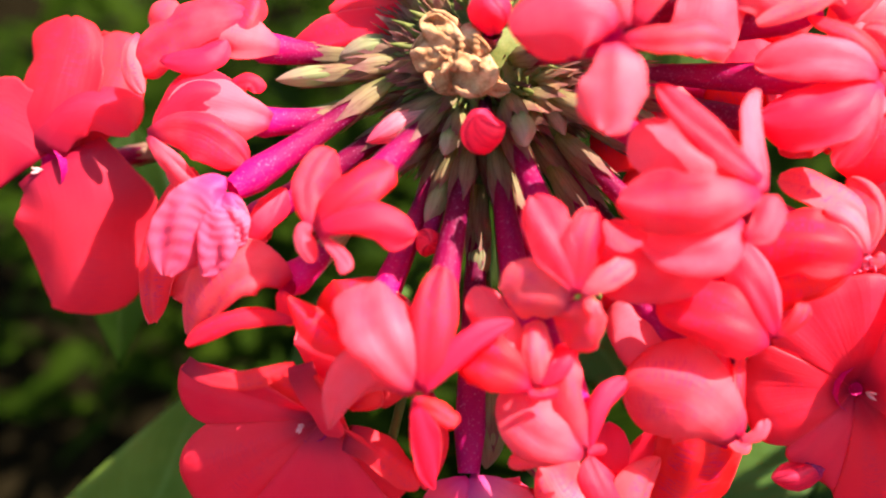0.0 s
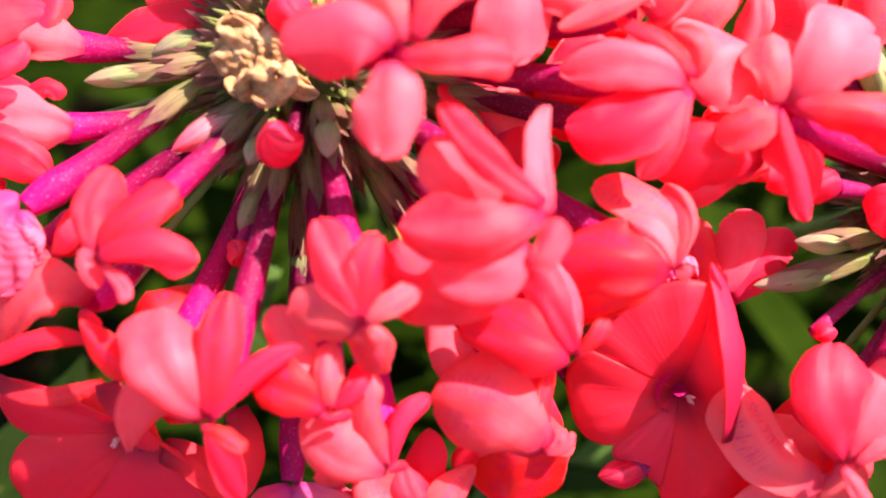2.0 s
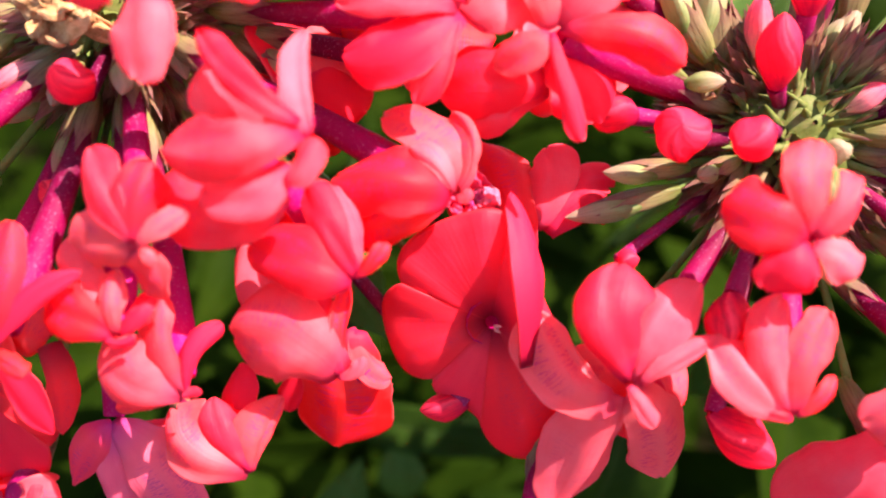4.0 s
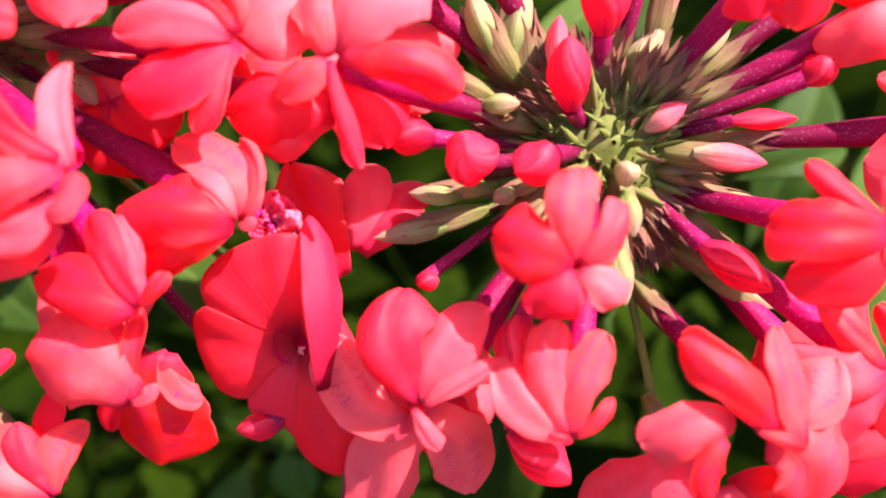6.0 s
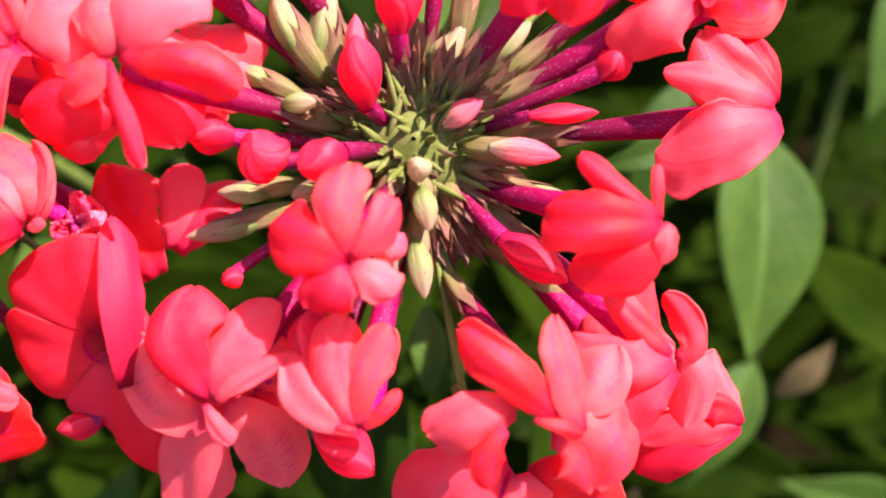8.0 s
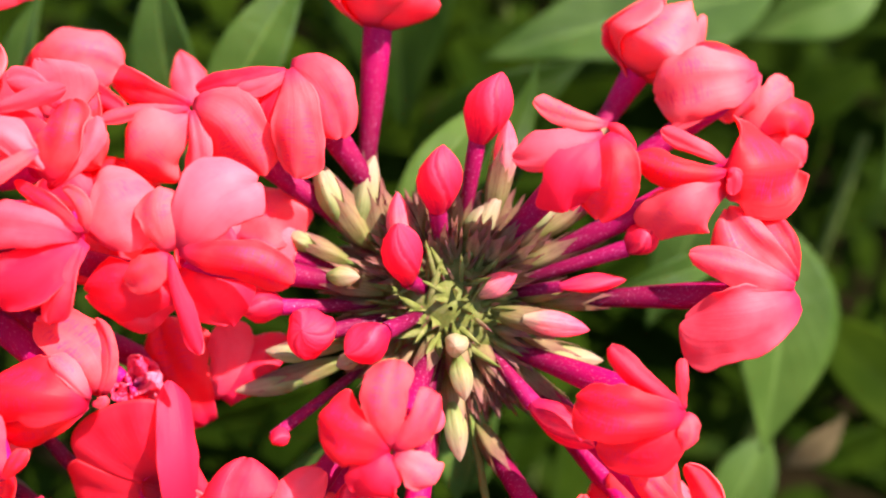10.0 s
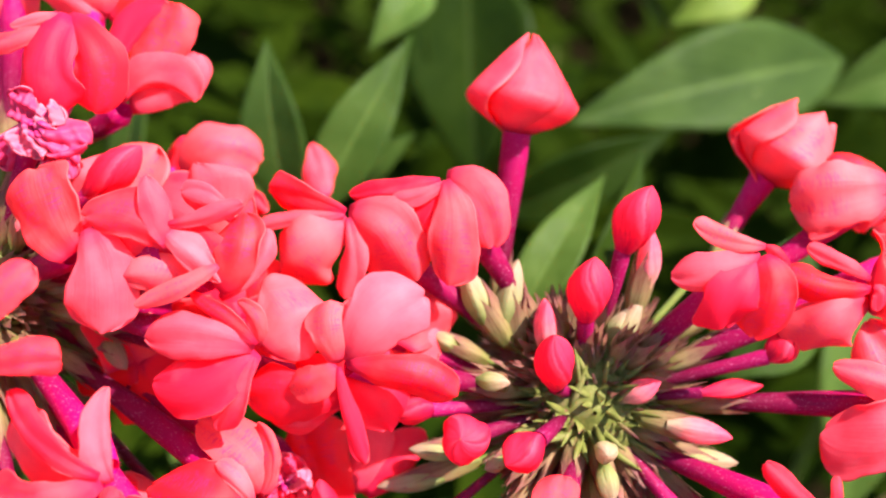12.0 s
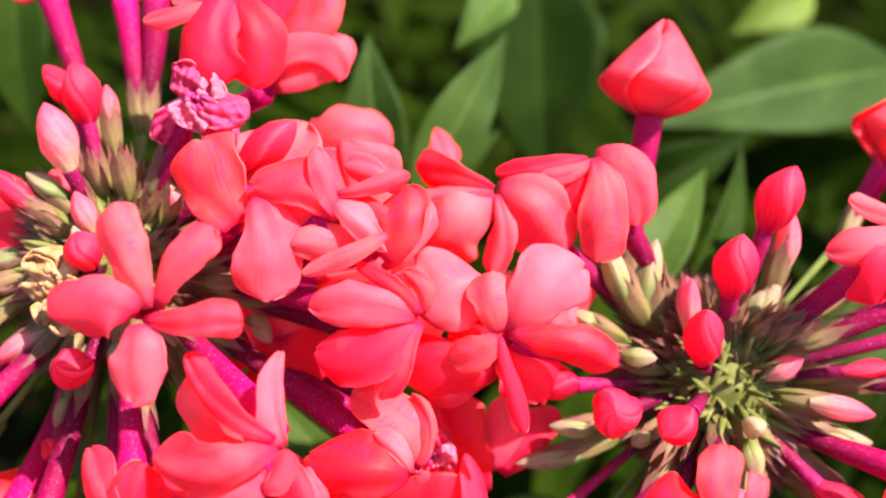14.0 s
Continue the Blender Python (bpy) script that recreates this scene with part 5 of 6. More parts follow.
blossom(B, (-37.5, -49.8, 27.5), [((-0.2, 0.1, 0), (-5.2, 10.7, 5), (-4.7, 21.6, 0), 4.8, 6.5, 0, 0.45, 0, 0.6), ((0.9, -0.1, 0), (4, 9.8, 2.5), (11.4, 18.9, -2), 4.1, 4.7, 0, 0.35, 0.25, 0.55), ((1.3, -0.4, 1), (6.9, 4.2, 2.5), (15.6, 8.4, 0), 1.8, 1.6, 0, 0.45, 0.4, 0.5), ((-0.8, -0.8, 1), (1.5, -4.3, 2), (3.4, -8.3, 1), 1.8, 1.5, 0, 0.4, 0.1, 0.65), ((-2.4, -3.5, -4), (-10.3, -0.5, -6), (-16.1, 12, -9), 6.5, 3.9, 0, 0.3, 0.2, 0.6), ((-1.9, -3.2, -6), (-6.7, -15.3, -13), (-10.1, -29.2, -22), 6.6, 7.0, 0, 0.3, 0.4, 0.6), ((1.1, -2.7, -6), (7.6, -9.9, -11), (9.6, -21.6, -20), 5.4, 6.3, 0, 0.35, 0.1, 0.6)])
blossom(B, (-9.3, -54.8, 30), [((-0.8, 0.5, 0.5), (-5.1, 10.4, 3), (-2.8, 20.9, 0), 3.6, 4.0, 0, 0.4, 0.05, 0.62), ((0, 0.3, 0.5), (0.6, 9.6, 2.5), (5.8, 18.5, 0), 3.4, 3.6, 0, 0.35, 0.1, 0.6), ((-1, -0.1, -1), (-7.9, 5.5, 2), (-12.7, 13.9, -3), 4.3, 4.9, 0, 0.38, 0.1, 0.6), ((0.2, 0.1, 0.5), (3.7, 3.2, 1.5), (6.8, 7.2, 0), 1.1, 1.4, 0, 0.3, 0.2, 0.6), ((-0.3, -0.4, 0), (-3.9, 0.5, 1), (-9.1, 3.1, -2), 1.3, 1.4, 0, 0.28, 0.2, 0.6)])
blossom(B, (25.2, -52.3, 33), [((0.1, 0.5, 2), (-8.7, 8.9, 4.5), (-17.5, 14.9, 1), 3.9, 4.1, 0, 0.25, 0.1, 0.5), ((5.5, -2.6, 0), (2.5, 7.3, 2), (0.6, 18.3, -1), 3.9, 3.2, 22, 0.2, 0.4, 0.5), ((-6.5, 1.2, -1), (-14.7, -0.1, 1), (-22.8, -3, -3), 5.0, 4.4, 0, 0.3, 0.1, 0.6), ((-8.3, -2.1, 1), (-11.8, -6, 2.5), (-12.3, -12.5, 1), 2.6, 2.2, 0, 0.4, 0.1, 0.55), ((0.3, -2.2, -4), (8.4, -5.9, -3), (11.6, -15.6, -8), 8.6, 7.6, 0, 0.25, 0.1, 0.55), ((-3.7, 0.1, 2), (0.6, -0.9, 3), (5.1, -3.1, 1), 1.0, 1.2, 0, 0.3, 0.2, 0.6), ((3.4, 0.1, -4), (8.4, 4.4, -3), (11.4, 12.4, -5), 5.1, 4.1, 0, 0.1, 0.2, 0.6)], base=(7.8, -29.1, 6))
blossom(B, (20.2, -74.9, 22), [((-2.6, 13.3, 0), (-12.3, 5.3, 0.2), (-17.3, -10.2, -12.2), 8.6, 8.6, 0, 0.35, 0.1, 0.55), ((0.1, 9.5, 0), (1.7, -0.8, -2.5), (2.7, -14.9, -12.5), 6.0, 6.0, 0, 0.28, 0.2, 0.6), ((1.9, 6.8, -3), (10.4, 2.6, -2), (9.6, -11.3, -12), 8.7, 6.6, 0, 0.28, 0.2, 0.6), ((0.5, 5.9, 3), (1.9, 0.9, 4), (3.9, -5, 2), 1.7, 1.9, 0, 0.28, 0.2, 0.6)], base=(10.2, -53.8, 10))
blossom(B, (48.4, -43.6, 25.0), [((0.5, 0.7, 0), (-8.7, 0, 3), (-17.2, 6.2, -1), 5.2, 4.2, 0, 0.3, 0.3, 0.5), ((0.1, 1.5, 0.5), (-7, 7.6, 2.5), (-12.9, 14.8, 0), 2.3, 2.7, 0, 0.35, 0.3, 0.45), ((0.7, 0.9, -2), (-3.6, 7.5, -1), (-2.3, 14.9, -2), 3.5, 3.1, 25, 0.28, 0.5, 0.45), ((1.5, 1.1, -1), (4.1, 4.9, 0), (0.2, 13.3, -2), 2.6, 3.0, -25, 0.28, 0.2, 0.6), ((0.7, -0.7, -2), (-5.5, -8, -1), (-4.7, -17.2, -6), 6.6, 6.4, 0, 0.3, 0.1, 0.6), ((1.8, -0.1, -2), (5.5, -3.2, -1), (4.9, -13.7, -5), 3.6, 3.8, 0, 0.28, 0.2, 0.6)])
blossom(B, (68.7, -59.1, 9.5), [((-0.5, 0.8, 0), (-4.6, 7.8, 1), (-6.5, 15.5, -2), 3.7, 2.5, 20, 0.2, 0.4, 0.6), ((-1.2, 0.5, 0.5), (-7.2, 4.6, 2.5), (-13.4, 1.3, -1), 3.9, 2.8, 0, 0.35, 0.3, 0.5), ((-0.8, -0.5, -1), (-11.9, -4, 0), (-22, -10.6, -6), 5.1, 4.2, 0, 0.3, 0.2, 0.6), ((-1.2, -0.1, 0), (-10.1, -0.2, 1.5), (-20.4, -4.8, -3), 3.5, 3.9, 0, 0.35, 0.2, 0.6)], base=(34.1, -36.4, 6))
blossom(B, (44.0, -18.0, 34.0), [((0.3, 1.3, 0.5), (-7.6, 6.5, 1.5), (-14.2, 12.4, -1), 2.0, 2.0, 0, 0.35, 0.1, 0.55), ((0.5, 0.3, 0), (-11.4, 0.9, 4), (-19.4, 3, -2), 5.7, 4.5, 0, 0.42, 0.05, 0.6), ((1.1, -0.6, -1), (-6, -5.6, -0.4), (-14.3, -5.4, -6.6), 5.6, 4.4, 0, 0.4, 0.1, 0.5), ((0.3, 1.3, 0.5), (-0.3, 5.6, 1), (-0.2, 10.8, 0), 0.9, 1.0, 0, 0.28, 0.2, 0.7), ((0.5, 0.1, 0), (1.5, -2.7, 1), (0.8, -7, -1), 2.2, 2.0, 0, 0.28, 0.2, 0.6)], base=(9.7, -8.2, 6))
blossom(B, (70.9, 4.1, 21), [((-0.8, 1.6, 0), (-12, 5.1, 3), (-22, 7.6, -1), 3.4, 2.7, 0, 0.3, 0.3, 0.5), ((0.2, -0.2, -1), (-11.7, -4.4, 3), (-21, -3.8, -4), 8.8, 5.8, 0, 0.35, 0.05, 0.55), ((0.1, 2.7, -2), (-8.1, 9.8, -1), (-14.1, 16.6, -5), 8.0, 3.4, 0, 0.15, 0.3, 0.45), ((0.8, 2.5, -3), (-0.8, 9.8, -2), (-3.8, 17.8, -6), 5.8, 1.6, 0, 0.15, 0.2, 0.6)])
blossom(B, (28.9, 35.1, 31.0), [((0.7, 2.2, 0.5), (-6.2, 3.3, 2), (-13.5, 6.1, 0), 1.9, 1.7, 0, 0.4, 0.05, 0.6), ((-0.2, 0.5, 0), (-9.4, -2.9, 2.5), (-17, -4.7, -1), 3.2, 3.4, 0, 0.35, 0.2, 0.5), ((-0.2, 0, -0.5), (-6.4, -7.2, 3), (-6.9, -14.4, -2), 5.7, 4.8, 0, 0.4, 0.1, 0.6), ((0.7, 0.3, 0), (2, -7.3, 3), (1.3, -16.4, -1.5), 4.8, 4.8, 0, 0.4, 0.1, 0.62), ((0.9, 2, -1), (3.4, 0.6, 0), (6.2, -3.1, -2), 1.3, 1.5, 0, 0.28, 0.2, 0.6)])
blossom(B, (56.4, 29.3, 20.5), [((-0.4, -0.5, 0.5), (-10.5, -0.3, 2.5), (-18.4, 3.5, -1), 2.9, 2.7, 0, 0.35, 0.2, 0.55), ((-0.4, -2.3, -1), (-9, -7.3, 2), (-12.5, -14.3, -4), 5.9, 5.6, 0, 0.35, 0.1, 0.6), ((-0.1, 0.1, -2), (5.3, 0.2, 1), (17.2, 1.3, -6), 10.0, 9.1, 0, 0.2, 0.05, 0.55), ((-0.7, 1.5, 0.5), (-7.3, 4.9, 1), (-13.6, 8.4, 0), 1.6, 1.7, 0, 0.28, 0.2, 0.6), ((-0.4, -0.5, 1), (1, -1.6, 2), (0.9, -5, 1), 1.6, 1.6, 0, 0.28, 0.2, 0.6)])
blossom(B, (66.0, 51.1, 8.0), [((0.5, 0.4, 0), (-12.6, -1.3, 4), (-21.6, -3.1, -2), 8.1, 6.2, 0, 0.3, 0.05, 0.55), ((0.1, 0.1, 1), (-9.3, -5.9, 2), (-17.1, -12.5, 0), 1.7, 2.2, 0, 0.35, 0.3, 0.6), ((1, 0.5, -1), (-2.5, -5.4, 0), (-4.2, -10.2, -3), 2.9, 2.9, 0, 0.28, 0.2, 0.6), ((0.2, 1, -1), (-6, 3.7, -1), (-12.3, 5.9, -4), 2.5, 2.5, 0, 0.28, 0.2, 0.6)])
blossom(B, (75.9, 36.2, 4), [((-10.5, 2.9, 0), (-5.6, 8.4, 2), (-0.1, 13.7, -1), 4.0, 4.2, 0, 0.28, 0.1, 0.6), ((-8, 2.1, 0), (-1.6, 6.3, 2), (4.2, 2.3, -2), 4.4, 4.0, 0, 0.28, 0.1, 0.6), ((-6.9, 1.1, -1), (-0.4, -0.7, 0), (4.3, -3.8, -3), 3.2, 3.5, 0, 0.28, 0.2, 0.6)])
blossom(B, (43.3, 53.2, -7), [((-7.1, 10.6, 2), 7.7, -30, 1, -1)], base=(32.2, 36.3, -4), bell=((10, 16.4, 3), 10, 0.5, 0.7))
blossom(B, (-52.5, -88, 7), [((-12.9, 3.5, -2), 7.2, 0, 2, 2), ((7.6, 2.3, -2.3), 7.2, 0, 2, 2), ((-3.2, -7, -1.7), 9.5, 0, 2, 2)], base=(-50.8, -63.2, 4))
blossom(A, (-20.8, -105.1, 2), [((-9.6, -5.4, -2.4), 14.4, 0, 2, 2), ((9.7, 1.5, -1.9), 10.8, 0, 2, 2), ((-0.7, 6.9, -4.3), 14.5, 0, 2, 2)], base=(-15.7, -87.3, -4))

# blossoms deeper in the heads
blossom(A, (34.9, 20.3, 12), [((14, -3.9, -4.6), 11.9, 3.25139, 2, 2), ((0.1, -16.1, -3.2), 14.6, 6.52937, 2, 2), ((-13.2, -4.5, -1.1), 11.4, -10.6474, 2, 2), ((-8.7, 9.5, -0.1), 13.3, -7.12717, 2, 2), ((8.4, 13.4, -2.6), 13.9, -10.55, 2, 2)])
blossom(A, (53.4, 17.4, 10), [((10, -11, -1.6), 12.3, -7.15849, 2, 2), ((-6.9, -12, -2.6), 14.5, -1.51113, 2, 2), ((-12.6, 3.8, -0.4), 14.8, -3.55693, 2, 2), ((-1, 12.8, 0.7), 13.9, 14.9283, 2, 2), ((11.2, 5, -2.5), 12.5, 8.24166, 2, 2)])
blossom(A, (62.8, -3.7, 8), [((14.4, -1.1, -3.5), 15.7, -10.9982, 2, 2), ((3.7, -13.5, -1.2), 13.2, 3.69986, 2, 2), ((-14.9, -7.2, -1.5), 13.7, 4.59251, 2, 2), ((-11.4, 9.2, -1.1), 15.1, 13.1085, 2, 2), ((5.9, 13.1, -1.4), 12.8, 4.29217, 2, 2)])
blossom(A, (38.7, -14.8, 6), [((11.6, -7.7, -0.9), 11.7, -8.65691, 2, 2), ((-4.2, -14.1, -1.2), 12.3, 4.59354, 2, 2), ((-15.6, -1.1, -1), 11.7, -6.19895, 2, 2), ((-5.4, 14, -2), 14.5, -13.5682, 2, 2), ((11.2, 10.7, -3), 12, 2.44753, 2, 2)])
blossom(B, (-46.6, 14.5, 10), [((12.8, -2.6, -0.5), 13.4, -12.2791, 2, 2), ((2.1, -12.9, -1.7), 12.7, 11.3953, 2, 2), ((-12.8, -6.4, -1.3), 13.8, 7.11198, 2, 2), ((-8.3, 8.5, -2.1), 13.8, -13.5443, 2, 2), ((6.4, 12.3, -4.5), 15.5, 14.3355, 2, 2)])
blossom(A, (-20.7, -60.5, 12), [((11.4, -6, -3.8), 13.7, 2.75785, 2, 2), ((-1.5, -12.8, -2.6), 12.5, -1.762, 2, 2), ((-13.6, -2.2, -3.3), 12.5, 4.417, 2, 2), ((-7, 12.2, -1.8), 11.9, -7.77345, 2, 2), ((8.5, 9.2, -0.9), 11, -3.12201, 2, 2)])
blossom(A, (37.4, -51.5, 14), [((12.7, -2, -0.6), 14, -7.3223, 2, 2), ((2.5, -10.9, -1.7), 13.6, -9.46343, 2, 2), ((-10, -6.2, -0.3), 14.8, -14.4142, 2, 2), ((-8.5, 8.4, -3.7), 16, 0.412461, 2, 2), ((7.8, 10.7, -3.6), 13.6, 4.71366, 2, 2)])
blossom(B, (-32.7, -50.6, 12), [((10, -5.1, -2), 12.9, -1.3013, 2, 2), ((-1.2, -12.8, -0.7), 13, -2.57869, 2, 2), ((-13.5, -3.5, -1.8), 15.1, 9.27463, 2, 2), ((-7, 9.3, -1.8), 15.2, 3.82244, 2, 2), ((7.5, 9.5, 0.5), 11.3, 6.29873, 2, 2)])
blossom(B, (42.7, -46.6, 10), [((10.2, -10.8, -2.7), 14.8, -9.5333, 2, 2), ((-5.3, -9.8, 0), 14.3, 0.217982, 2, 2), ((-12.8, 2.1, 0), 12.7, -6.48991, 2, 2), ((-2, 12.9, 0.4), 13.9, 7.20091, 2, 2), ((11.5, 5.2, -3.2), 11.3, 8.04276, 2, 2)])

# red buds
bud(B, (-9, 5.9, 18), (-1.6, 12.2, 8), 4.12)
bud(B, (-27.4, -5.2, 19), (-2, 2, 9), 5.09)
bud(B, (-12.9, -3.5, 25), (-7.5, -3.9, 6), 4.05, label="pink phlox bud with petals still wound")
bud(B, (1.5, -6.7, 19), (-0.6, 0.1, 6), 2.43, PALEBUD, stalk=False, label="small pale pink phlox bud pointing straight outward")
bud(B, (-35.2, 0.1, 16), (-10.6, 2, 2), 4.05)
bud(B, (5.2, 35.1, 14), (5.2, 14.3, 4), 4.79)
bud(B, (-3, 20.2, 17), (1.2, 13.9, 4), 4.59)
bud(B, (-18.3, -33.6, 24), (-2.4, -10.4, 2), 4.29)
bud(B, (-6.7, -24.2, 24), (5.3, 5, 3), 2.79, PINKBUD)
bud(B, (-19.5, -56.7, 16), (11.6, -9.9, 2), 4.73)
bud(B, (17.2, -19.7, 16), (13.2, -9, 2), 3.83)
bud(B, (36.9, 12.8, 14), (7.1, 4.4, 1), 3.42)
bud(B, (-38.4, -28, 14), (4.4, 0.4, 2), 2.05)
bud(B, (23.1, 4.8, 14), (15.1, 1.2, -4), 2.05)
bud(A, (0.9, -21.8, 20), (-2.7, 3.1, 9), 4.07)
bud(A, (0.8, 0, 20), (-1.5, 7.7, 4), 4.07)
bud(A, (-9.5, -39.2, 10), (0.9, -1.3, 5), 2.73)
bud(A, (73.7, -80.7, 0), (-10.1, -1.8, 0), 2.9)
bud(A, (-6.8, 32.1, 6), (-2.1, 13.6, 4), 4.2)
bud(A, (-10.1, 36.5, 4), (-8.4, 9.3, 0), 3.07)
bud(A, (29.5, 22.3, 13), (12.3, 10.8, 2), 4.03)
bud(A, (-7.4, 20.7, 13), (-4.9, 14.5, 3), 4.03, PINKBUD)

# young buds still in their calyces
young(B, (15.3, -1.9, 16), (13.7, -2.1, 2), 2.93, PINKBUD)
young(B, (18.3, -11, 8), (15.5, -1, 0), 2.83, PALEBUD)
young(B, (6, 2.9, 14), (7.9, 4.6, 2), 2.73, PINKBUD)
young(B, (0.3, -19.6, 16), (1.9, -12.3, 2), 2.7, PALEBUD)
young(B, (-24.1, 18.3, 10), (-4.6, 12.8, 0), 3.27, PALEBUD)
young(B, (-20.3, 17, 8), (3.4, 15.9, 0), 3.3, PALEBUD)
young(B, (11.4, 26.6, 10), (0.7, 13.7, 2), 2.92, PINKBUD)
young(B, (-11.2, 12.7, 14), (-0.1, 11.7, 3), 2.62, PINKBUD)
young(B, (1.5, -9.7, 18), (1.6, -8.9, 2), 2.67, PALEBUD)
young(B, (-24.7, 16.3, 2), (-5.8, 13.4, 2), 3.17, PALEBUD)
young(B, (-10.6, 13.8, 12), (-0.9, 10.9, 2), 2.77, PINKBUD)
young(B, (14.9, 16.5, 10), (9.4, 8.1, 0), 2.8, PALEBUD)
young(B, (3.2, 14.2, 10), (4.7, 8.1, 0), 2.57, PALEBUD)
young(B, (-29.5, -10.7, 10), (-11, 0.6, 0), 2.33, PALEBUD)
young(B, (-31.1, -16.5, 8), (-16.5, -2.9, 0), 2.6, PALEBUD)
young(B, (19.7, -25.6, 6), (15.5, -7.2, 0), 2.63, PALEBUD)
young(B, (-19.3, -10, 16), (-4.5, -1.8, 3), 2.03, PALEBUD)
young(B, (-5, -26.5, 12), (0.5, -9.2, 0), 2.54, PINKBUD)
young(B, (-26, 6.8, 16), (7.2, 0, 3), 2.25, PALEBUD)
young(B, (-29.8, 12.3, 8), (-5.9, 3.5, 0), 2.36, PALEBUD)
young(B, (3.1, 11.2, 10), (7.7, 13.6, 0), 2.8, PALEBUD)
young(A, (-11.1, -14, 12), (-11.4, -7.2, 2), 2.93, PINKBUD)
young(A, (-29.4, -5.1, 6), (-13.5, -2.3, 0), 2.33, PALEBUD)
young(A, (-6.1, -27, 10), (-3.9, -9.1, 0), 2.28, PALEBUD)
young(A, (-5.9, -18.2, 16), (-1.2, -5.5, 2), 1.98, PALEBUD)
young(A, (6.9, -14.5, 18), (1, -7.5, 4), 2.6, PALEBUD)
young(A, (-18.9, 3, 4), (-11.6, -3.8, 0), 3.07, PALEBUD)
young(A, (-2.2, 32.2, 4), (-1.1, 9.3, 2), 2.36, PINKBUD)
young(A, (-0.7, 7.6, 16), (-3, 8.6, 3), 2.75, PINKBUD)
young(A, (-9.4, 15, 10), (-8.9, 5.5, 1), 2.51, PALEBUD)
young(A, (-15.3, 11.3, 10), (-10.5, 9.6, 1), 3.42, BUD)
young(A, (-1.5, 1.8, 18), (-1.8, 7.1, 2), 1.95, PALEBUD)
young(A, (1.4, -37, 2), (-0, -9.4, 0), 2.63, PALEBUD)
young(A, (11.9, -7.3, 10), (4.7, -9.5, 2), 2.28, PALEBUD)
young(A, (30, -8.5, 6), (6.7, -7.2, 2), 2.8, PALEBUD)
young(A, (6.1, -73.1, -4), (-0.5, -11.7, 0), 3.46, PALEBUD)
young(A, (-14.8, -20.9, 6), (-9, -4.1, 0), 2.1, PALEBUD)
young(A, (13.3, 18.6, 10), (3.4, -6.3, 2), 2.05, PINKBUD)

# leaves
leaf(P, (-0.0819, 0.1132, 0.6814), (-0.0903, 0.1518, 0.7224), 0.0232, 10, 0.006, 0.12)
leaf(P, (-0.0758, 0.1097, 0.6823), (-0.0445, 0.1634, 0.7174), 0.0218, -8, 0.006, 0.12)
leaf(P, (-0.0398, 0.2188, 0.7059), (-0.0621, 0.1867, 0.6961), 0.0191, 0, 0.006, 0.12, BRIGHT)
leaf(Q, (-0.1347, 0.1162, 0.6777), (-0.1292, 0.1534, 0.7131), 0.0174, 25, 0.006, 0.12)
leaf(P, (0.1455, 0.2446, 0.6603), (0.0145, 0.1884, 0.6628), 0.0510, -12, 0.006, 0.12)
leaf(R, (0.1931, 0.2488, 0.6641), (0.1320, 0.2299, 0.6464), 0.0326, 10, 0.006, 0.12, BRIGHT)
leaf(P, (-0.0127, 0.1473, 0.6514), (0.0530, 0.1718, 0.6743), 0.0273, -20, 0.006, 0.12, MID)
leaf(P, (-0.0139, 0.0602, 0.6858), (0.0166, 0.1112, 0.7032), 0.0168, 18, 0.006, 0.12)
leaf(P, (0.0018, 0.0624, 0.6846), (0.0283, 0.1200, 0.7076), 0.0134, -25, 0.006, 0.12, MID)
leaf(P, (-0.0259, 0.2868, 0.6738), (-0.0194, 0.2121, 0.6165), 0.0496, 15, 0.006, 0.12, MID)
leaf(P, (-0.0696, 0.1527, 0.6568), (-0.0435, 0.1612, 0.6786), 0.0132, 0, 0.006, 0.12)
leaf(R, (0.1235, 0.1267, 0.6350), (0.1133, 0.0580, 0.5864), 0.0427, 8, 0.006, 0.12)
leaf(P, (0.0832, 0.0778, 0.6675), (0.0467, 0.0633, 0.6677), 0.0100, 0, 0.006, 0.12)
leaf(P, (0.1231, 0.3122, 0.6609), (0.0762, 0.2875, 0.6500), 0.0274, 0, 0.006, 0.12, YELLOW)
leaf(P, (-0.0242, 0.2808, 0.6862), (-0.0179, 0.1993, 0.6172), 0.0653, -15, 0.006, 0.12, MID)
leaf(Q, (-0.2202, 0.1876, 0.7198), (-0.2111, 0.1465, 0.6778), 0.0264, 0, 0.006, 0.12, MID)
# Pale colour here paints on sunlight that does not reach this leaf.
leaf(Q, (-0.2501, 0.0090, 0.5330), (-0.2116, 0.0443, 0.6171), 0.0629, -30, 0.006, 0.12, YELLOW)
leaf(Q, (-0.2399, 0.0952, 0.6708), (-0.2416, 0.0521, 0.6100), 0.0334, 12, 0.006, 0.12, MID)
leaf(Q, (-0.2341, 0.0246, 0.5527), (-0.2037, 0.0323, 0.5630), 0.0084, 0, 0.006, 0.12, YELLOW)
leaf(P, (-0.0068, 0.0514, 0.5924), (-0.0647, 0.0377, 0.5818), 0.0308, -20, 0.006, 0.12, BRIGHT)
leaf(P, (-0.0837, 0.0401, 0.5288), (-0.0868, 0.0568, 0.5491), 0.0183, 0, 0.006, 0.12, BRIGHT)
leaf(Q, (-0.1532, 0.0580, 0.6436), (-0.1869, 0.0429, 0.6240), 0.0244, -12, 0.006, 0.12)
leaf(Q, (-0.1156, 0.0628, 0.6427), (-0.0847, 0.0379, 0.6210), 0.0247, 15, 0.006, 0.12)
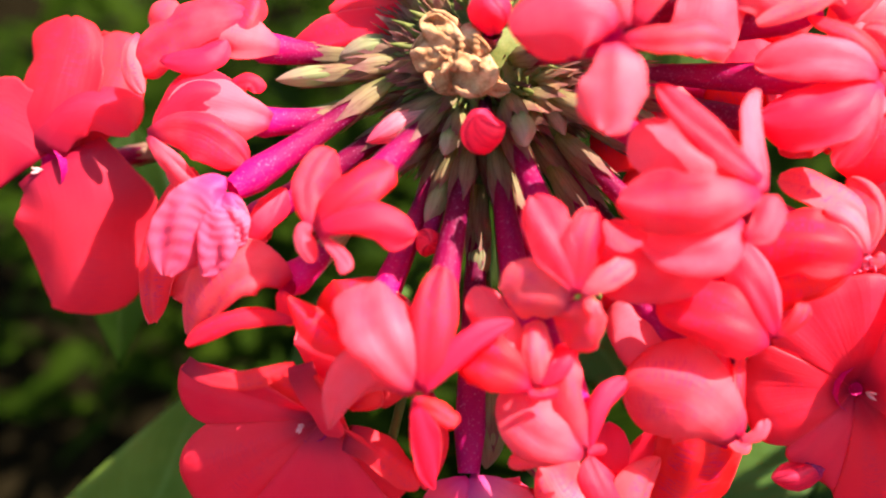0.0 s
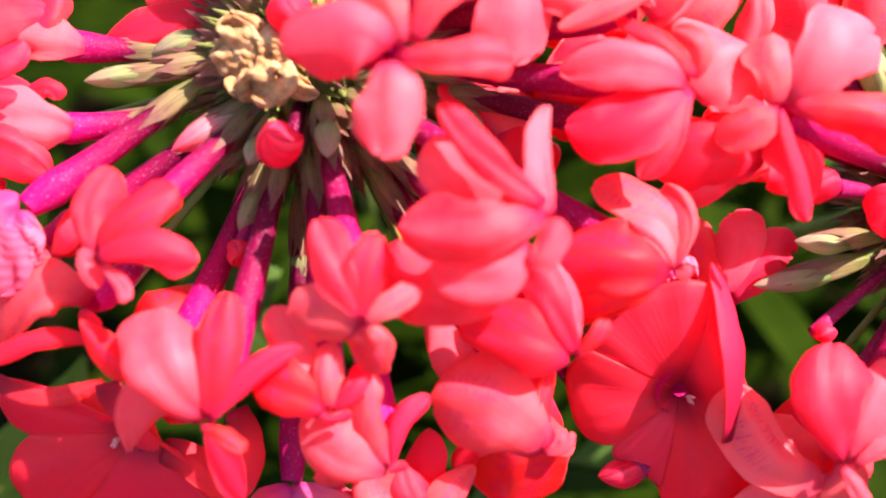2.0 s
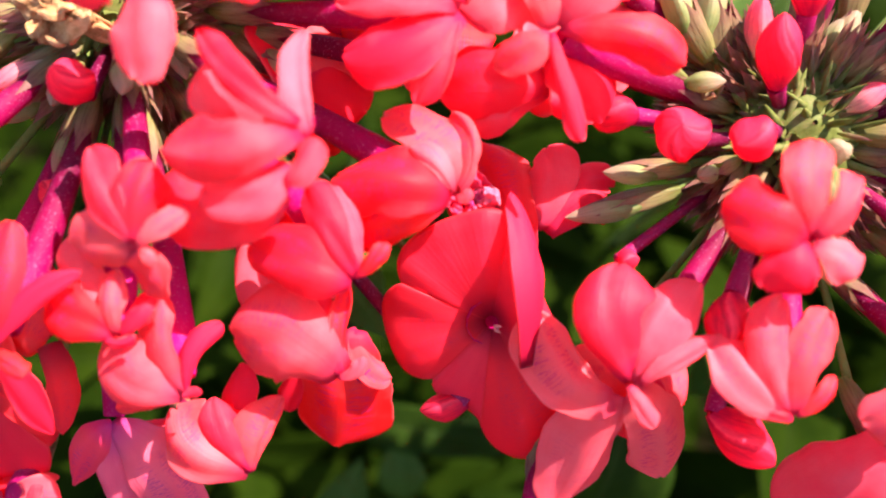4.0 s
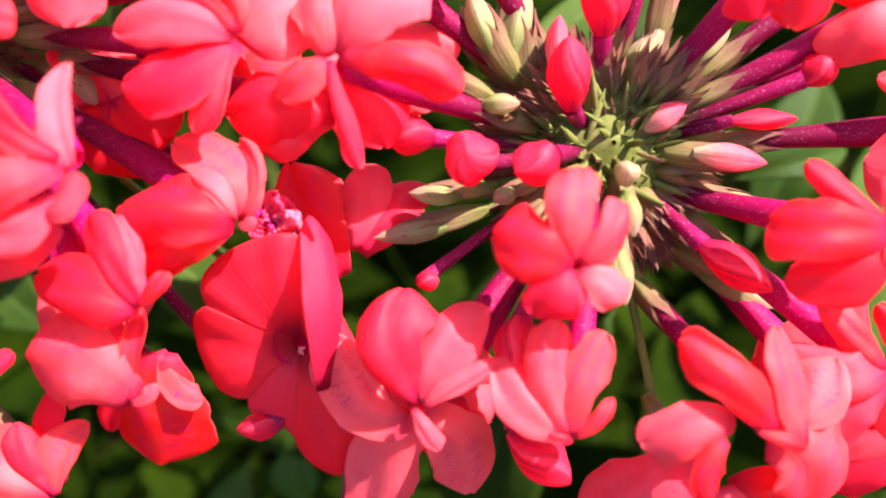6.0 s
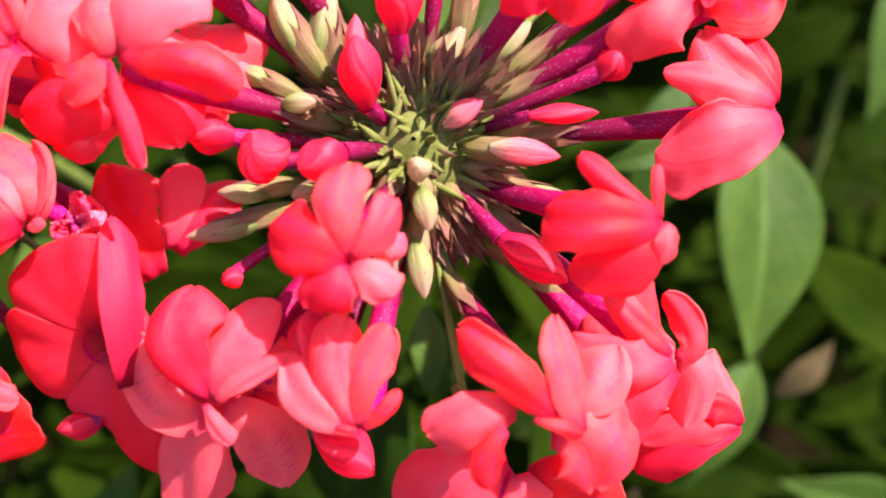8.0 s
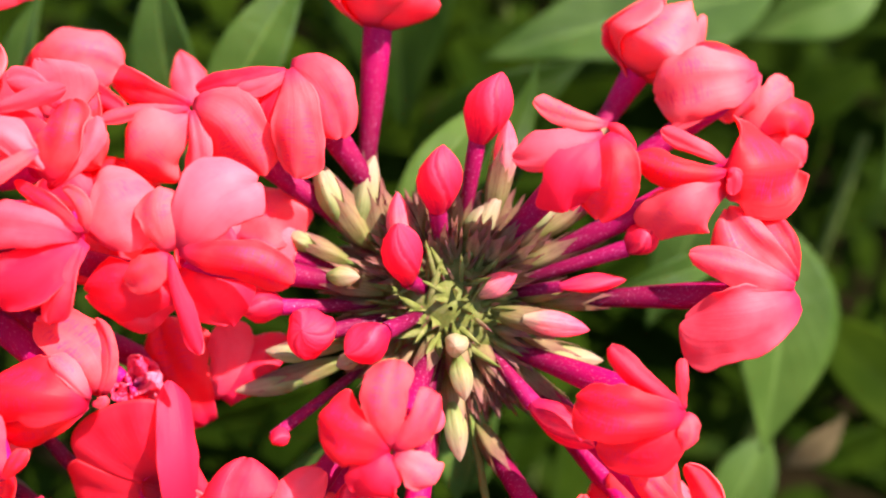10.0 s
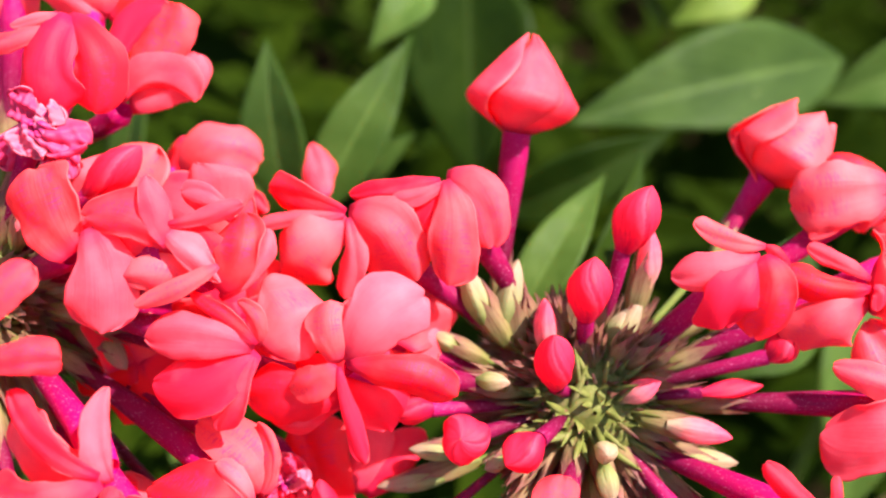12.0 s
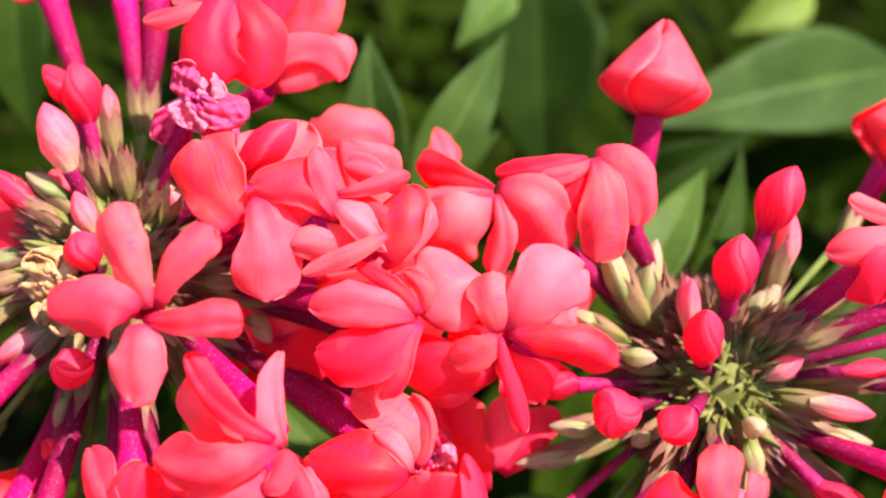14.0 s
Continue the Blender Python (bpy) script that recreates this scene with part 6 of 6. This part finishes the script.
leaf(P, (-0.1137, 0.0543, 0.5627), (-0.0287, 0.0455, 0.5563), 0.0177, 0, 0.006, 0.12, MID)
leaf(P, (0.1164, 0.0993, 0.4278), (0.0575, 0.1095, 0.4664), 0.0361, 0, 0.006, 0.12, DRYLEAF)
leaf(P, (0.1022, 0.1414, 0.6492), (0.0755, 0.0983, 0.6062), 0.0285, -10, 0.006, 0.12)
leaf(R, (0.2085, 0.0573, 0.4827), (0.1454, 0.0573, 0.5100), 0.0261, 0, 0.006, 0.12)
leaf(R, (0.1433, 0.0819, 0.5344), (0.1687, 0.0972, 0.5499), 0.0129, 0, 0.006, 0.12, DRYLEAF)
leaf(R, (0.1326, 0.0857, 0.5521), (0.1004, 0.0445, 0.5249), 0.0242, -15, 0.006, 0.12)
leaf(R, (0.2233, 0.2397, 0.6356), (0.1972, 0.1843, 0.5944), 0.0381, 10, 0.006, 0.12)
leaf(P, (0.0039, 0.0404, 0.6394), (0.0049, 0.0209, 0.6201), 0.0105, 0, 0.006, 0.12, BRIGHT)
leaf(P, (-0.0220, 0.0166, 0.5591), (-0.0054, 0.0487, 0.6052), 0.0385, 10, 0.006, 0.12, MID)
leaf(Q, (-0.1068, 0.0209, 0.5402), (-0.0979, 0.0388, 0.5584), 0.0177, 0, 0.006, 0.12)
leaf(Q, (-0.1805, 0.0736, 0.6180), (-0.1563, 0.0585, 0.6026), 0.0220, 0, 0.006, 0.12)
leaf(P, (0.0030, 0.0318, 0.6085), (0.0171, 0.0439, 0.6351), 0.0150, 0, 0.006, 0.12)

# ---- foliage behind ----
# The shade back here is in the leaf colour, see DARKLEAF.
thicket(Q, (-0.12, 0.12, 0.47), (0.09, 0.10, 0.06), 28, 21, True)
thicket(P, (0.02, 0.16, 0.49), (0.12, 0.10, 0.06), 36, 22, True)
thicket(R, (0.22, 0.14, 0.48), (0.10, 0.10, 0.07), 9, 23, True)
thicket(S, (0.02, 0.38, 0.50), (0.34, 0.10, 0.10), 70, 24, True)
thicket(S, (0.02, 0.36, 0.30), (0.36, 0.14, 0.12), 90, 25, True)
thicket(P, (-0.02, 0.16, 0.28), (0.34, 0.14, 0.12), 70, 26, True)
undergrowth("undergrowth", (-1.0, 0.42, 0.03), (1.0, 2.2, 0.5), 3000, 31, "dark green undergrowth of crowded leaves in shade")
